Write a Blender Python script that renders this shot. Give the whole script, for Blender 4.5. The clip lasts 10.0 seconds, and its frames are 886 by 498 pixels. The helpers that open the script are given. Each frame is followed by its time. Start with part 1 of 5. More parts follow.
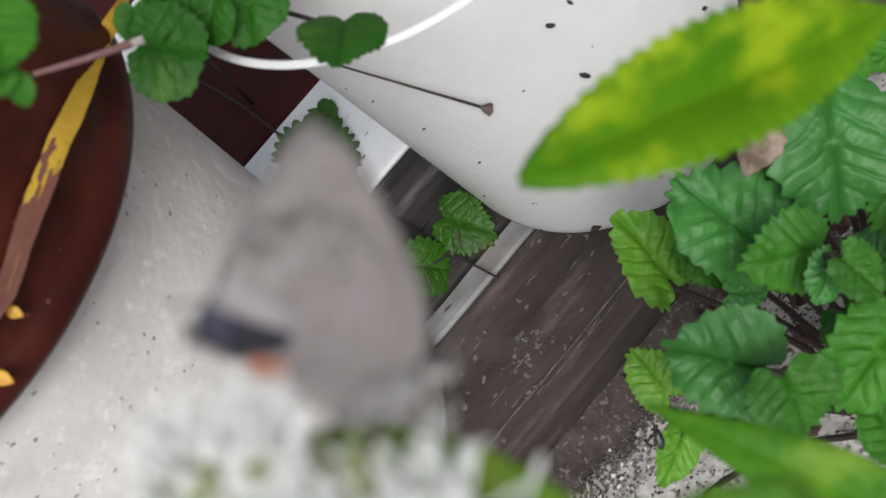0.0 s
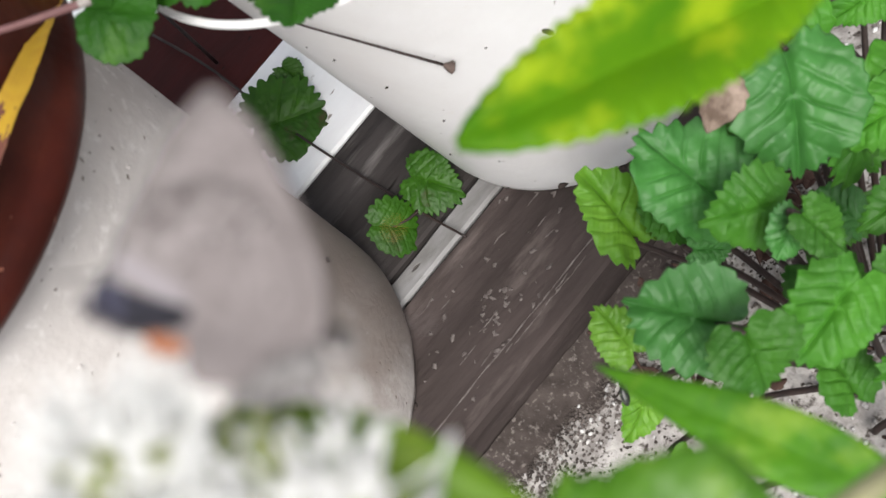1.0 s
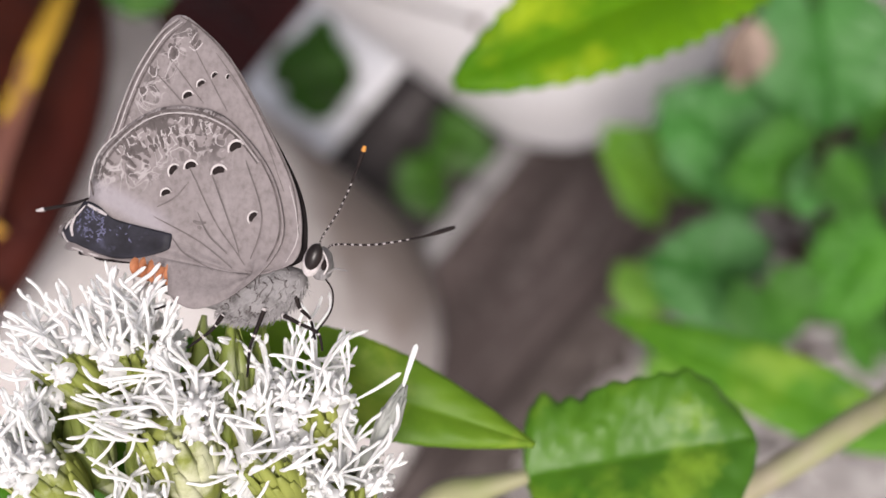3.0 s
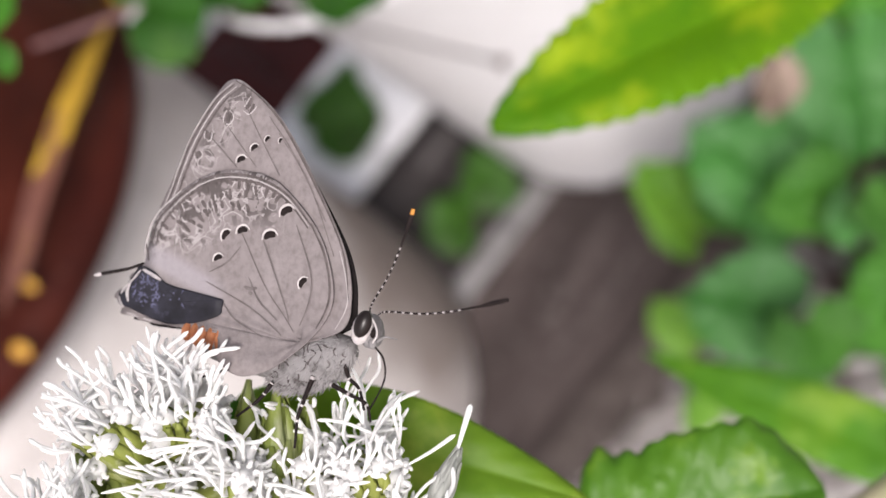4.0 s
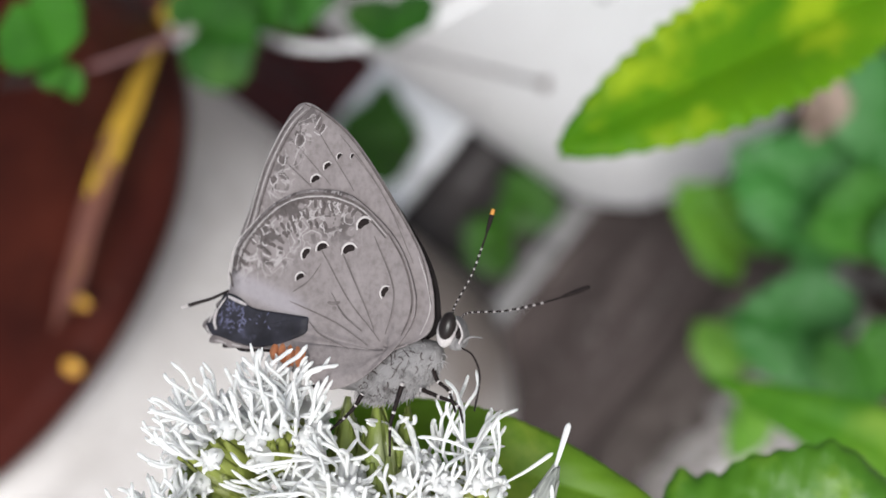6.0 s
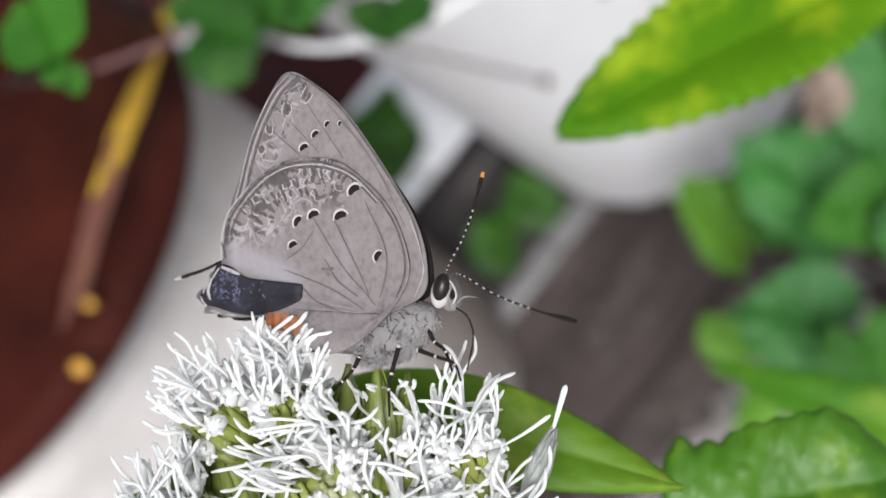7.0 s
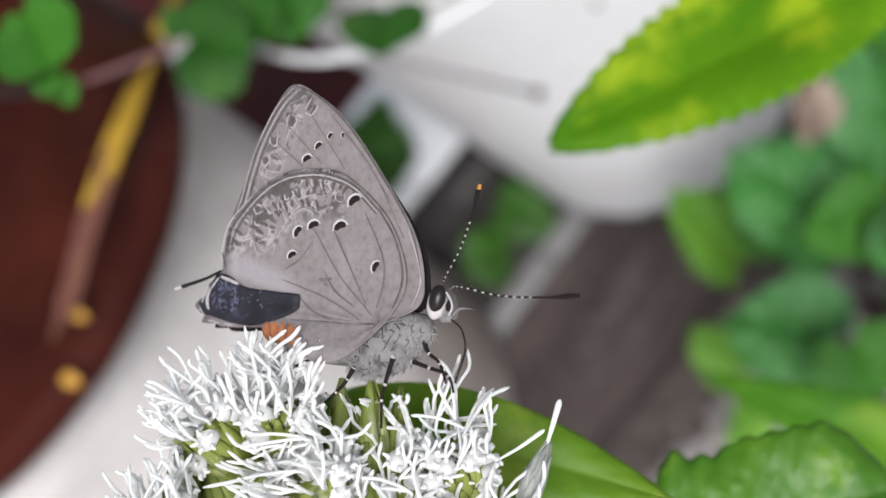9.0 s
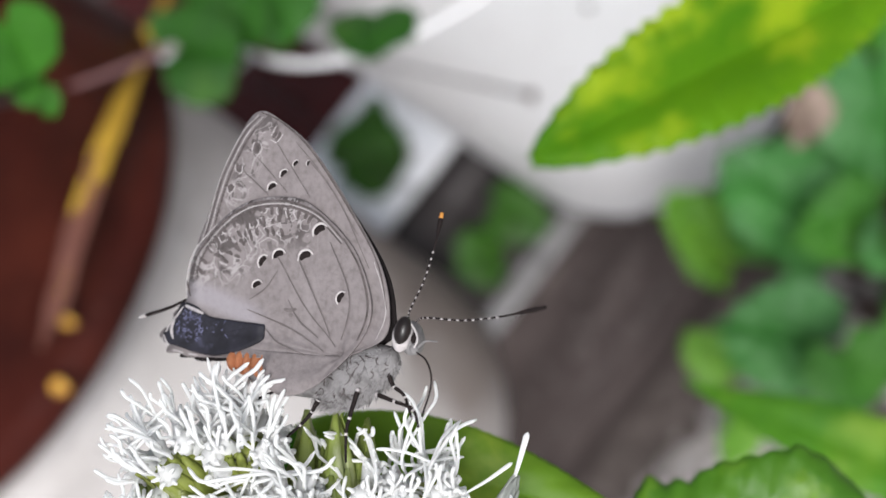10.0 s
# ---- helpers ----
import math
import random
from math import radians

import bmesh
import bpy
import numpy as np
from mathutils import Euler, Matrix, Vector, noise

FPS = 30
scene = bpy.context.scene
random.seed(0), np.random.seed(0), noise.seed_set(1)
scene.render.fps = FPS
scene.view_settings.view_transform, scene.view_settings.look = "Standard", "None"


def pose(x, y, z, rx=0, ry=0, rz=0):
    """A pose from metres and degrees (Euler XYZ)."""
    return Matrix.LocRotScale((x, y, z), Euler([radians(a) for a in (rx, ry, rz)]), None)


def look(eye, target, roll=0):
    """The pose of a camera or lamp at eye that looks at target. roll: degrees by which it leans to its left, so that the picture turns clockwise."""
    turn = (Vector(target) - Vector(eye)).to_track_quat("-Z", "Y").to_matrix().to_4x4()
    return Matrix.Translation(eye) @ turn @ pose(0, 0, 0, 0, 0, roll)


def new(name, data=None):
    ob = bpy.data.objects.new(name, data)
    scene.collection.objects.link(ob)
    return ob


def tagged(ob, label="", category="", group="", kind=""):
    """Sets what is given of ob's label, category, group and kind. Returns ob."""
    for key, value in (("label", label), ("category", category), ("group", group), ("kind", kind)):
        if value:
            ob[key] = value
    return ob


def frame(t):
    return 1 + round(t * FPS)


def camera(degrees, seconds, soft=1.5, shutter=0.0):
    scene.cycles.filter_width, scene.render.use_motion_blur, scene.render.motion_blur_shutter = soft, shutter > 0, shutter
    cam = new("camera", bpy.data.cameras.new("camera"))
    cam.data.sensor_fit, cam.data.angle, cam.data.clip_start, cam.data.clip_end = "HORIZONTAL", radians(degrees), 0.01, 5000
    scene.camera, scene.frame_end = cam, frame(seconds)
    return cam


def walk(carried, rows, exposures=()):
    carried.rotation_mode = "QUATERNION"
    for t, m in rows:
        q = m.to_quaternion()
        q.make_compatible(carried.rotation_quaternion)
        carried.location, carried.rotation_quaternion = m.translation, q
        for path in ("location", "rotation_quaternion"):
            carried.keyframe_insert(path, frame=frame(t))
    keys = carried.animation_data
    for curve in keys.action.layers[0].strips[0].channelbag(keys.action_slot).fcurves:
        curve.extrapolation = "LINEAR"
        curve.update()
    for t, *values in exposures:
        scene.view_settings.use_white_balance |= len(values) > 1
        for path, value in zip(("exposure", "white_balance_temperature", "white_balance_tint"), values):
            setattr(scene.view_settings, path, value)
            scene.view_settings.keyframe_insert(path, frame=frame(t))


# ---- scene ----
# The camera: held by hand over a flower, looking steeply down past it to a deck of painted boards.
cam = camera(45.0, 10.0, soft=1.5)
PATH = [
    (0, -0.00201, 0.00318, 0.40538, 29.23, 26.14, -44.00),
    (0.5, 0.00149, 0.00178, 0.40461, 28.15, 25.56, -44.38),
    (1, 0.00159, 0.00228, 0.40228, 26.29, 25.43, -45.46),
    (1.5, -0.00022, 0.00099, 0.40345, 25.67, 26.37, -44.75),
    (2, -0.00162, -0.00153, 0.40374, 26.99, 26.19, -44.67),
    (2.5, -0.00039, -0.00122, 0.40318, 25.61, 25.85, -44.65),
    (2.7, 0.00064, -0.00317, 0.40218, 24.83, 26.81, -44.17),
    (3.8, 0.00427, -0.00132, 0.39919, 26.69, 28.18, -44.28),
    (4, 0.00204, -0.00022, 0.39971, 26.64, 29.13, -45.04),
    (4.5, 0.00000, 0.00000, 0.40346, 27.49, 30.14, -43.98),
    (5, -0.00230, 0.00034, 0.40361, 28.15, 30.85, -44.06),
    (5.5, -0.00092, 0.00059, 0.40376, 28.65, 31.05, -43.69),
    (5.7, -0.00056, 0.00168, 0.40264, 28.36, 30.29, -43.76),
    (6.8, -0.00081, 0.00095, 0.40246, 28.00, 30.99, -44.65),
    (7, -0.00207, -0.00050, 0.40218, 28.20, 31.10, -44.65),
    (7.5, -0.00125, -0.00002, 0.40253, 29.00, 31.08, -44.55),
    (8, -0.00156, -0.00105, 0.40274, 28.82, 30.85, -44.69),
    (8.5, -0.00192, -0.00083, 0.40293, 29.24, 30.98, -44.57),
    (9, -0.00200, -0.00024, 0.40219, 28.70, 30.69, -44.83),
    (9.5, 0.00057, -0.00083, 0.40190, 29.28, 30.15, -44.78),
    (10, 0.00081, 0.00014, 0.40126, 28.46, 30.66, -44.97),
]
walk(cam, [(t, pose(x, y, z, rx, ry, rz)) for t, x, y, z, rx, ry, rz in PATH], exposures=[(0.0, -0.43, 6280, 6), (0.5, -0.12, 6280, 6), (1.0, 0.06, 6450, 8), (1.5, 0.0, 6600, 16), (2.5, -0.10, 6600, 16), (4.5, 0.03, 6480, 15), (5.0, -0.25, 6320, 13),
     (5.5, -0.20, 6220, 7), (7.0, -0.20, 6180, 9), (10.0, -0.19, 6180, 9)])

MM = 0.001
# Axes of the flower, in millimetres: x along the flower head, y away, z along its stem.
NEAR = pose(0.0, 0.043, 0.352, -62.51, 30.14, -43.98)

# The lens: first focused on the deck, then pulled onto the butterfly.
focus = new("focus_point")
cam.data.dof.use_dof = True
cam.data.dof.focus_object = focus
cam.data.dof.aperture_fstop = 25.0

# ---- light: bright overcast daylight ----
world = bpy.data.worlds.new("sky")
scene.world = world
world.use_nodes = True
wn = world.node_tree.nodes
wn.clear()
sky = wn.new("ShaderNodeTexSky")
sky.sky_type = "NISHITA"
sky.sun_disc = False
sky.sun_elevation = radians(48)
sky.sun_rotation = radians(198)
sky.dust_density = 3.0
back = wn.new("ShaderNodeBackground")
back.inputs["Strength"].default_value = 0.15
wout = wn.new("ShaderNodeOutputWorld")
cloud = wn.new("ShaderNodeHueSaturation")  # a veil of cloud greys the blue of the sky
cloud.inputs["Saturation"].default_value = 0.35
world.node_tree.links.new(sky.outputs[0], cloud.inputs["Color"])
world.node_tree.links.new(cloud.outputs[0], back.inputs["Color"])
world.node_tree.links.new(back.outputs[0], wout.inputs["Surface"])
sun_data = bpy.data.lights.new("sun", "SUN")
sun_data.energy = 3.75
sun_data.angle = radians(25)
sun_data.color = (1.0, 0.96, 0.92)
sun = new("sun", sun_data)
sun.matrix_world = look((-1.3, -3.8, 4.8), (0, 0.3, 0))


# ---- materials ----
def material(name, base, rough=0.6, second=None, scale=40.0, detail=6.0, low=0.35, high=0.65, bump=0.0, bump_scale=200.0,
             spec=0.4, trans=0.0, third=None, third_scale=8.0, third_low=0.5, third_high=0.7, stretch=(1, 1, 1), random_tint=0.0, metal=0.0,
             specks=None, cells=0.0, cell_scale=450.0):
    """A surface of two or three colours mixed by noise at two scales, with a fine relief."""
    m = bpy.data.materials.new(name)
    m.use_nodes = True
    n, l = m.node_tree.nodes, m.node_tree.links
    b = n["Principled BSDF"]
    b.inputs["Roughness"].default_value = rough
    b.inputs["Specular IOR Level"].default_value = spec
    b.inputs["Metallic"].default_value = metal
    co = n.new("ShaderNodeTexCoord")
    mp = n.new("ShaderNodeMapping")
    mp.inputs["Scale"].default_value = stretch
    l.new(co.outputs["Object"], mp.inputs["Vector"])
    col = n.new("ShaderNodeRGB")
    col.outputs[0].default_value = (*base, 1)
    out = col.outputs[0]
    for c, s, lo, hi in ((second, scale, low, high), (third, third_scale, third_low, third_high)):
        if c is None:
            continue
        t = n.new("ShaderNodeTexNoise")
        t.inputs["Scale"].default_value = s
        t.inputs["Detail"].default_value = detail
        t.inputs["Roughness"].default_value = 0.62
        l.new(mp.outputs[0], t.inputs["Vector"])
        r = n.new("ShaderNodeMapRange")
        r.inputs["From Min"].default_value, r.inputs["From Max"].default_value = lo, hi
        l.new(t.outputs["Fac"], r.inputs["Value"])
        mix = n.new("ShaderNodeMix")
        mix.data_type = "RGBA"
        l.new(r.outputs[0], mix.inputs["Factor"])
        l.new(out, mix.inputs[6])
        mix.inputs[7].default_value = (*c, 1)
        out = mix.outputs[2]
    pits = None
    if specks:
        c, s, size, share = specks
        t = n.new("ShaderNodeTexVoronoi")
        t.inputs["Scale"].default_value = s
        wob = n.new("ShaderNodeTexNoise")
        wob.inputs["Scale"].default_value = s * 1.3
        l.new(mp.outputs[0], wob.inputs["Vector"])
        add = n.new("ShaderNodeVectorMath")
        add.operation = "MULTIPLY_ADD"
        add.inputs[1].default_value = (0.9 / s,) * 3
        l.new(wob.outputs["Color"], add.inputs[0])
        l.new(mp.outputs[0], add.inputs[2])
        l.new(add.outputs[0], t.inputs["Vector"])
        near_it = n.new("ShaderNodeMapRange")
        near_it.inputs["From Min"].default_value, near_it.inputs["From Max"].default_value = size, size * 0.6
        l.new(t.outputs["Distance"], near_it.inputs["Value"])
        pick = n.new("ShaderNodeSeparateColor")
        l.new(t.outputs["Color"], pick.inputs[0])
        some = n.new("ShaderNodeMath")
        some.operation = "LESS_THAN"
        some.inputs[1].default_value = share
        l.new(pick.outputs[0], some.inputs[0])
        k = n.new("ShaderNodeMath")
        k.operation = "MULTIPLY"
        l.new(near_it.outputs[0], k.inputs[0])
        l.new(some.outputs[0], k.inputs[1])
        pits = k.outputs[0]
        mix = n.new("ShaderNodeMix")
        mix.data_type = "RGBA"
        l.new(pits, mix.inputs["Factor"])
        l.new(out, mix.inputs[6])
        mix.inputs[7].default_value = (*c, 1)
        out = mix.outputs[2]
    if random_tint:
        info = n.new("ShaderNodeObjectInfo")
        hsv = n.new("ShaderNodeHueSaturation")
        r = n.new("ShaderNodeMapRange")
        r.inputs["To Min"].default_value, r.inputs["To Max"].default_value = 1 - random_tint, 1 + random_tint
        l.new(info.outputs["Random"], r.inputs["Value"])
        l.new(r.outputs[0], hsv.inputs["Value"])
        l.new(out, hsv.inputs["Color"])
        out = hsv.outputs[0]
    l.new(out, b.inputs["Base Color"])
    if bump:
        t = n.new("ShaderNodeTexNoise")
        t.inputs["Scale"].default_value = bump_scale
        t.inputs["Detail"].default_value = 8
        l.new(mp.outputs[0], t.inputs["Vector"])
        bp = n.new("ShaderNodeBump")
        bp.inputs["Strength"].default_value = min(1.0, bump)
        bp.inputs["Distance"].default_value = 0.3 / bump_scale
        l.new(t.outputs["Fac"], bp.inputs["Height"])
        normal = bp.outputs[0]
        if cells:
            v = n.new("ShaderNodeTexVoronoi")
            v.feature = "SMOOTH_F1"
            v.inputs["Scale"].default_value = cell_scale
            l.new(mp.outputs[0], v.inputs["Vector"])
            cb = n.new("ShaderNodeBump")
            cb.invert = True
            cb.inputs["Strength"].default_value = cells
            cb.inputs["Distance"].default_value = 0.5 / cell_scale
            l.new(v.outputs["Distance"], cb.inputs["Height"])
            l.new(normal, cb.inputs["Normal"])
            normal = cb.outputs[0]
        if pits is not None:
            pb = n.new("ShaderNodeBump")
            pb.invert = True
            pb.inputs["Strength"].default_value = 0.8
            pb.inputs["Distance"].default_value = 0.0006
            l.new(pits, pb.inputs["Height"])
            l.new(normal, pb.inputs["Normal"])
            normal = pb.outputs[0]
        l.new(normal, b.inputs["Normal"])
    if trans:
        tr = n.new("ShaderNodeBsdfTranslucent")
        l.new(out, tr.inputs["Color"])
        ms = n.new("ShaderNodeMixShader")
        ms.inputs[0].default_value = trans
        o = n["Material Output"]
        l.new(b.outputs[0], ms.inputs[1])
        l.new(tr.outputs[0], ms.inputs[2])
        l.new(ms.outputs[0], o.inputs["Surface"])
    return m


white_plastic = material("white_plastic", (0.77, 0.765, 0.77), 0.42, (0.71, 0.695, 0.695), 18, bump=0.15, bump_scale=90,
                         third=(0.66, 0.61, 0.57), third_scale=55, third_low=0.68, third_high=0.80, specks=((0.22, 0.17, 0.14), 160, 0.10, 0.10))
cement = material("cement", (0.63, 0.595, 0.58), 0.85, (0.50, 0.465, 0.45), 22, bump=0.5, bump_scale=320, spec=0.2,
                  third=(0.68, 0.65, 0.635), third_scale=140, third_low=0.56, third_high=0.68, specks=((0.26, 0.22, 0.20), 260, 0.20, 0.20))


def side_shaded(base, centre, inner, outer, colour, amount):
    """The same surface with shade painted into its colour, fraying out round a place on it."""
    m = base.copy()
    m.name = base.name + "_side_shaded"
    n, l = m.node_tree.nodes, m.node_tree.links
    b = n["Principled BSDF"]
    out = b.inputs["Base Color"].links[0].from_socket
    co = n.new("ShaderNodeTexCoord")
    gap = n.new("ShaderNodeVectorMath")
    gap.operation = "DISTANCE"
    gap.inputs[1].default_value = centre
    l.new(co.outputs["Object"], gap.inputs[0])
    t = n.new("ShaderNodeTexNoise")
    t.inputs["Scale"].default_value = 45
    t.inputs["Detail"].default_value = 8
    l.new(co.outputs["Object"], t.inputs["Vector"])
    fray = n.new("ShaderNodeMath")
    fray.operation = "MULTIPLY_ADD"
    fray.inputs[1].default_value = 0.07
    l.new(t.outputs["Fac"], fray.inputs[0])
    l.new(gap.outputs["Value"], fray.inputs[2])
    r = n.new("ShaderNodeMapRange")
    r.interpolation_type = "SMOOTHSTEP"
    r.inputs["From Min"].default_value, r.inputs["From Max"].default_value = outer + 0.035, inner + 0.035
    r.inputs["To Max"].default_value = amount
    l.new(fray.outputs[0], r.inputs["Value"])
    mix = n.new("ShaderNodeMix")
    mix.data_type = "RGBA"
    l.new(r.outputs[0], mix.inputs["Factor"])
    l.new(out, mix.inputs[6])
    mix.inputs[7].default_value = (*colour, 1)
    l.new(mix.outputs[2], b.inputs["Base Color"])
    return m


# the pedestal's shaded right side, painted brown into the cement colour
cement_side_shade = side_shaded(cement, (0.092, -0.030, 0.05), 0.035, 0.095, (0.19, 0.150, 0.130), 0.85)
terracotta = material("glazed_terracotta", (0.058, 0.0095, 0.0058), 0.45, (0.026, 0.0045, 0.003), 16, spec=0.14, bump=0.2, bump_scale=120,
                      third=(0.086, 0.018, 0.010), third_scale=12, third_low=0.52, third_high=0.72, specks=((0.16, 0.06, 0.04), 200, 0.16, 0.15))
paint_white = material("white_board_paint", (0.88, 0.88, 0.89), 0.55, (0.82, 0.81, 0.82), 60, bump=0.3, bump_scale=250,
                       third=(0.48, 0.44, 0.42), third_scale=30, third_low=0.70, third_high=0.78, stretch=(0.3, 1, 1), specks=((0.30, 0.26, 0.24), 220, 0.18, 0.20))
# white paint greyed to carry the narrow strip's shade, with random dark specks
paint_white_shaded = material("shaded_white_paint", (0.27, 0.262, 0.265), 0.6, (0.155, 0.147, 0.143), 80, bump=0.5, bump_scale=250, stretch=(0.3, 1, 1),
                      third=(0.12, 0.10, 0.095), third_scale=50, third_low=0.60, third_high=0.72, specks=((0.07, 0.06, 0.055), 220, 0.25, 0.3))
paint_red = material("dark_red_board_paint", (0.058, 0.008, 0.007), 0.7, (0.038, 0.006, 0.005), 40, spec=0.2, bump=0.25, bump_scale=200, stretch=(0.3, 1, 1),
                     third=(0.095, 0.030, 0.026), third_scale=80, third_low=0.70, third_high=0.80, specks=((0.018, 0.006, 0.005), 180, 0.15, 0.3))
wood_grey = material("weathered_wood", (0.073, 0.057, 0.054), 0.8, (0.041, 0.032, 0.030), 30, bump=0.8, bump_scale=160, stretch=(0.25, 1, 1), spec=0.12,
                     third=(0.135, 0.110, 0.103), third_scale=55, third_low=0.56, third_high=0.74, specks=((0.022, 0.016, 0.015), 170, 0.18, 0.05))
wood_pale = material("silvered_wood", (0.062, 0.054, 0.053), 0.8, (0.030, 0.026, 0.025), 45, bump=0.9, bump_scale=120, stretch=(0.15, 1, 1), spec=0.12,
                     third=(0.14, 0.127, 0.123), third_scale=60, third_low=0.57, third_high=0.70, specks=((0.016, 0.013, 0.012), 140, 0.22, 0.25))
concrete = material("rough_concrete", (0.48, 0.455, 0.435), 0.9, (0.23, 0.21, 0.20), 90, bump=1.0, bump_scale=300,
                    third=(0.085, 0.072, 0.064), third_scale=200, third_low=0.54, third_high=0.64, spec=0.15, specks=((0.06, 0.05, 0.045), 380, 0.30, 0.45))
stone_mat = material("aggregate_stone", (0.68, 0.665, 0.655), 0.8, (0.30, 0.28, 0.27), 40, random_tint=0.25, low=0.42, high=0.58)
leaf_green = material("mint_leaf", (0.066, 0.225, 0.018), 0.52, (0.036, 0.150, 0.012), 45, bump=0.3, bump_scale=500, trans=0.2, random_tint=0.30,
                      third=(0.060, 0.175, 0.026), third_scale=30, third_low=0.55, third_high=0.75, spec=0.28, cells=0.08, cell_scale=420)
leaf_blue = material("older_mint_leaf", (0.060, 0.218, 0.040), 0.48, (0.032, 0.142, 0.021), 45, bump=0.3, bump_scale=500, trans=0.18, random_tint=0.2,
                     third=(0.080, 0.228, 0.068), third_scale=26, third_low=0.5, third_high=0.7, spec=0.4, cells=0.08, cell_scale=420)
leaf_deep = material("deep_green_leaf", (0.025, 0.110, 0.006), 0.55, (0.014, 0.070, 0.004), 60, bump=0.3, bump_scale=500, trans=0.18, random_tint=0.15, spec=0.25, third=(0.060, 0.165, 0.014), third_scale=40, third_low=0.55, third_high=0.7)
leaf_soft = material("soft_green_leaf", (0.042, 0.160, 0.010), 0.55, (0.026, 0.108, 0.007), 60, bump=0.3, bump_scale=500, trans=0.18, random_tint=0.15, spec=0.25)
leaf_fresh = material("fresh_mint_leaf", (0.155, 0.335, 0.030), 0.46, (0.095, 0.250, 0.018), 60, bump=0.3, bump_scale=500, trans=0.3, random_tint=0.15, spec=0.35, cells=0.12, cell_scale=420)
leaf_olive = material("dull_mint_leaf", (0.034, 0.112, 0.004), 0.5, (0.018, 0.068, 0.003), 60, bump=0.3, bump_scale=500, trans=0.15, spec=0.3, third=(0.055, 0.042, 0.018), third_scale=60, third_low=0.60, third_high=0.72)
leaf_lime = material("lime_leaf", (0.18, 0.385, 0.005), 0.55, (0.080, 0.245, 0.003), 45, bump=0.2, bump_scale=900, trans=0.45,
                     third=(0.38, 0.52, 0.014), third_scale=115, third_low=0.52, third_high=0.66, spec=0.2, stretch=(0.6, 1, 1))
leaf_bright = material("young_leaf", (0.105, 0.300, 0.010), 0.52, (0.060, 0.205, 0.008), 120, spec=0.25, bump=0.3, bump_scale=1500, trans=0.35,
                       third=(0.21, 0.37, 0.03), third_scale=70, third_low=0.52, third_high=0.68, cells=0.25, cell_scale=900)
leaf_mid = material("smooth_green_leaf", (0.215, 0.365, 0.022), 0.5, (0.130, 0.270, 0.012), 90, bump=0.2, bump_scale=900, trans=0.45, spec=0.35, third=(0.34, 0.45, 0.05), third_scale=120, third_low=0.52, third_high=0.68)
leaf_glossy = material("glossy_leaf", (0.088, 0.225, 0.010), 0.40, (0.050, 0.160, 0.008), 90, spec=0.35, bump=0.3, bump_scale=1500, trans=0.3, third=(0.19, 0.34, 0.025), third_scale=120, third_low=0.55, third_high=0.68, cells=0.35, cell_scale=650)
stem_dark = material("dark_stem", (0.016, 0.010, 0.009), 0.6, (0.036, 0.021, 0.018), 90)
stem_pink = material("pink_stalk", (0.32, 0.28, 0.19), 0.6, (0.26, 0.28, 0.12), 120, trans=0.1)
dead_yellow = material("dead_leaf_blade", (0.58, 0.38, 0.035), 0.55, (0.42, 0.24, 0.03), 60, trans=0.2, stretch=(1, 1, 1),
                       third=(0.20, 0.08, 0.03), third_scale=35, third_low=0.60, third_high=0.70)
dead_brown = material("withered_brown_blade", (0.165, 0.062, 0.042), 0.7, (0.11, 0.036, 0.025), 60, trans=0.15, third=(0.34, 0.18, 0.04), third_scale=90, third_low=0.62, third_high=0.75)
petal_yellow = material("yellow_petal", (0.58, 0.33, 0.02), 0.5, (0.44, 0.20, 0.015), 300)
dry_brown = material("dry_brown_husk", (0.36, 0.275, 0.22), 0.8, (0.11, 0.075, 0.055), 110, bump=0.4, bump_scale=300)
litter_brown = material("leaf_litter", (0.040, 0.022, 0.018), 0.85, (0.090, 0.055, 0.045), 160, spec=0.15, bump=0.4, bump_scale=400)
soil = material("soil_crumb", (0.045, 0.032, 0.028), 0.9, (0.02, 0.015, 0.013), 400)
style_white = material("white_styles", (0.96, 0.955, 0.945), 0.5, (0.92, 0.92, 0.91), 500, trans=0.45)
bud_olive = material("olive_bracts", (0.29, 0.35, 0.080), 0.5, (0.18, 0.23, 0.040), 350, trans=0.25, third=(0.46, 0.48, 0.30), third_scale=420, third_low=0.56, third_high=0.70, stretch=(1, 1, 0.25))
bract_green = material("green_bracts", (0.34, 0.375, 0.085), 0.5, (0.22, 0.26, 0.045), 260, trans=0.3, third=(0.66, 0.67, 0.46), third_scale=200, third_low=0.54, third_high=0.68)
bud_white = material("white_bud", (0.44, 0.45, 0.42), 0.5, (0.34, 0.36, 0.31), 300, trans=0.3)
wing_grey = material("wing_scales", (0.215, 0.187, 0.185), 0.8, (0.165, 0.142, 0.140), 2400, detail=8, low=0.42, high=0.66, bump=0.5, bump_scale=4500,
                     third=(0.245, 0.215, 0.214), third_scale=420, third_low=0.50, third_high=0.70, spec=0.25)
wing_dark = material("wing_upper_side", (0.010, 0.008, 0.008), 0.8, (0.018, 0.014, 0.014), 600, spec=0.1)
wing_blue = material("blue_black_patch", (0.026, 0.025, 0.034), 0.6, (0.014, 0.013, 0.016), 700, third=(0.055, 0.055, 0.085), third_scale=900, third_low=0.58, third_high=0.70, spec=0.2)
mark_black = material("black_scales", (0.012, 0.009, 0.009), 0.8, (0.022, 0.016, 0.015), 2500, spec=0.1)
mark_brown = material("brown_scales", (0.070, 0.059, 0.057), 0.8, (0.125, 0.106, 0.104), 2200, spec=0.1)
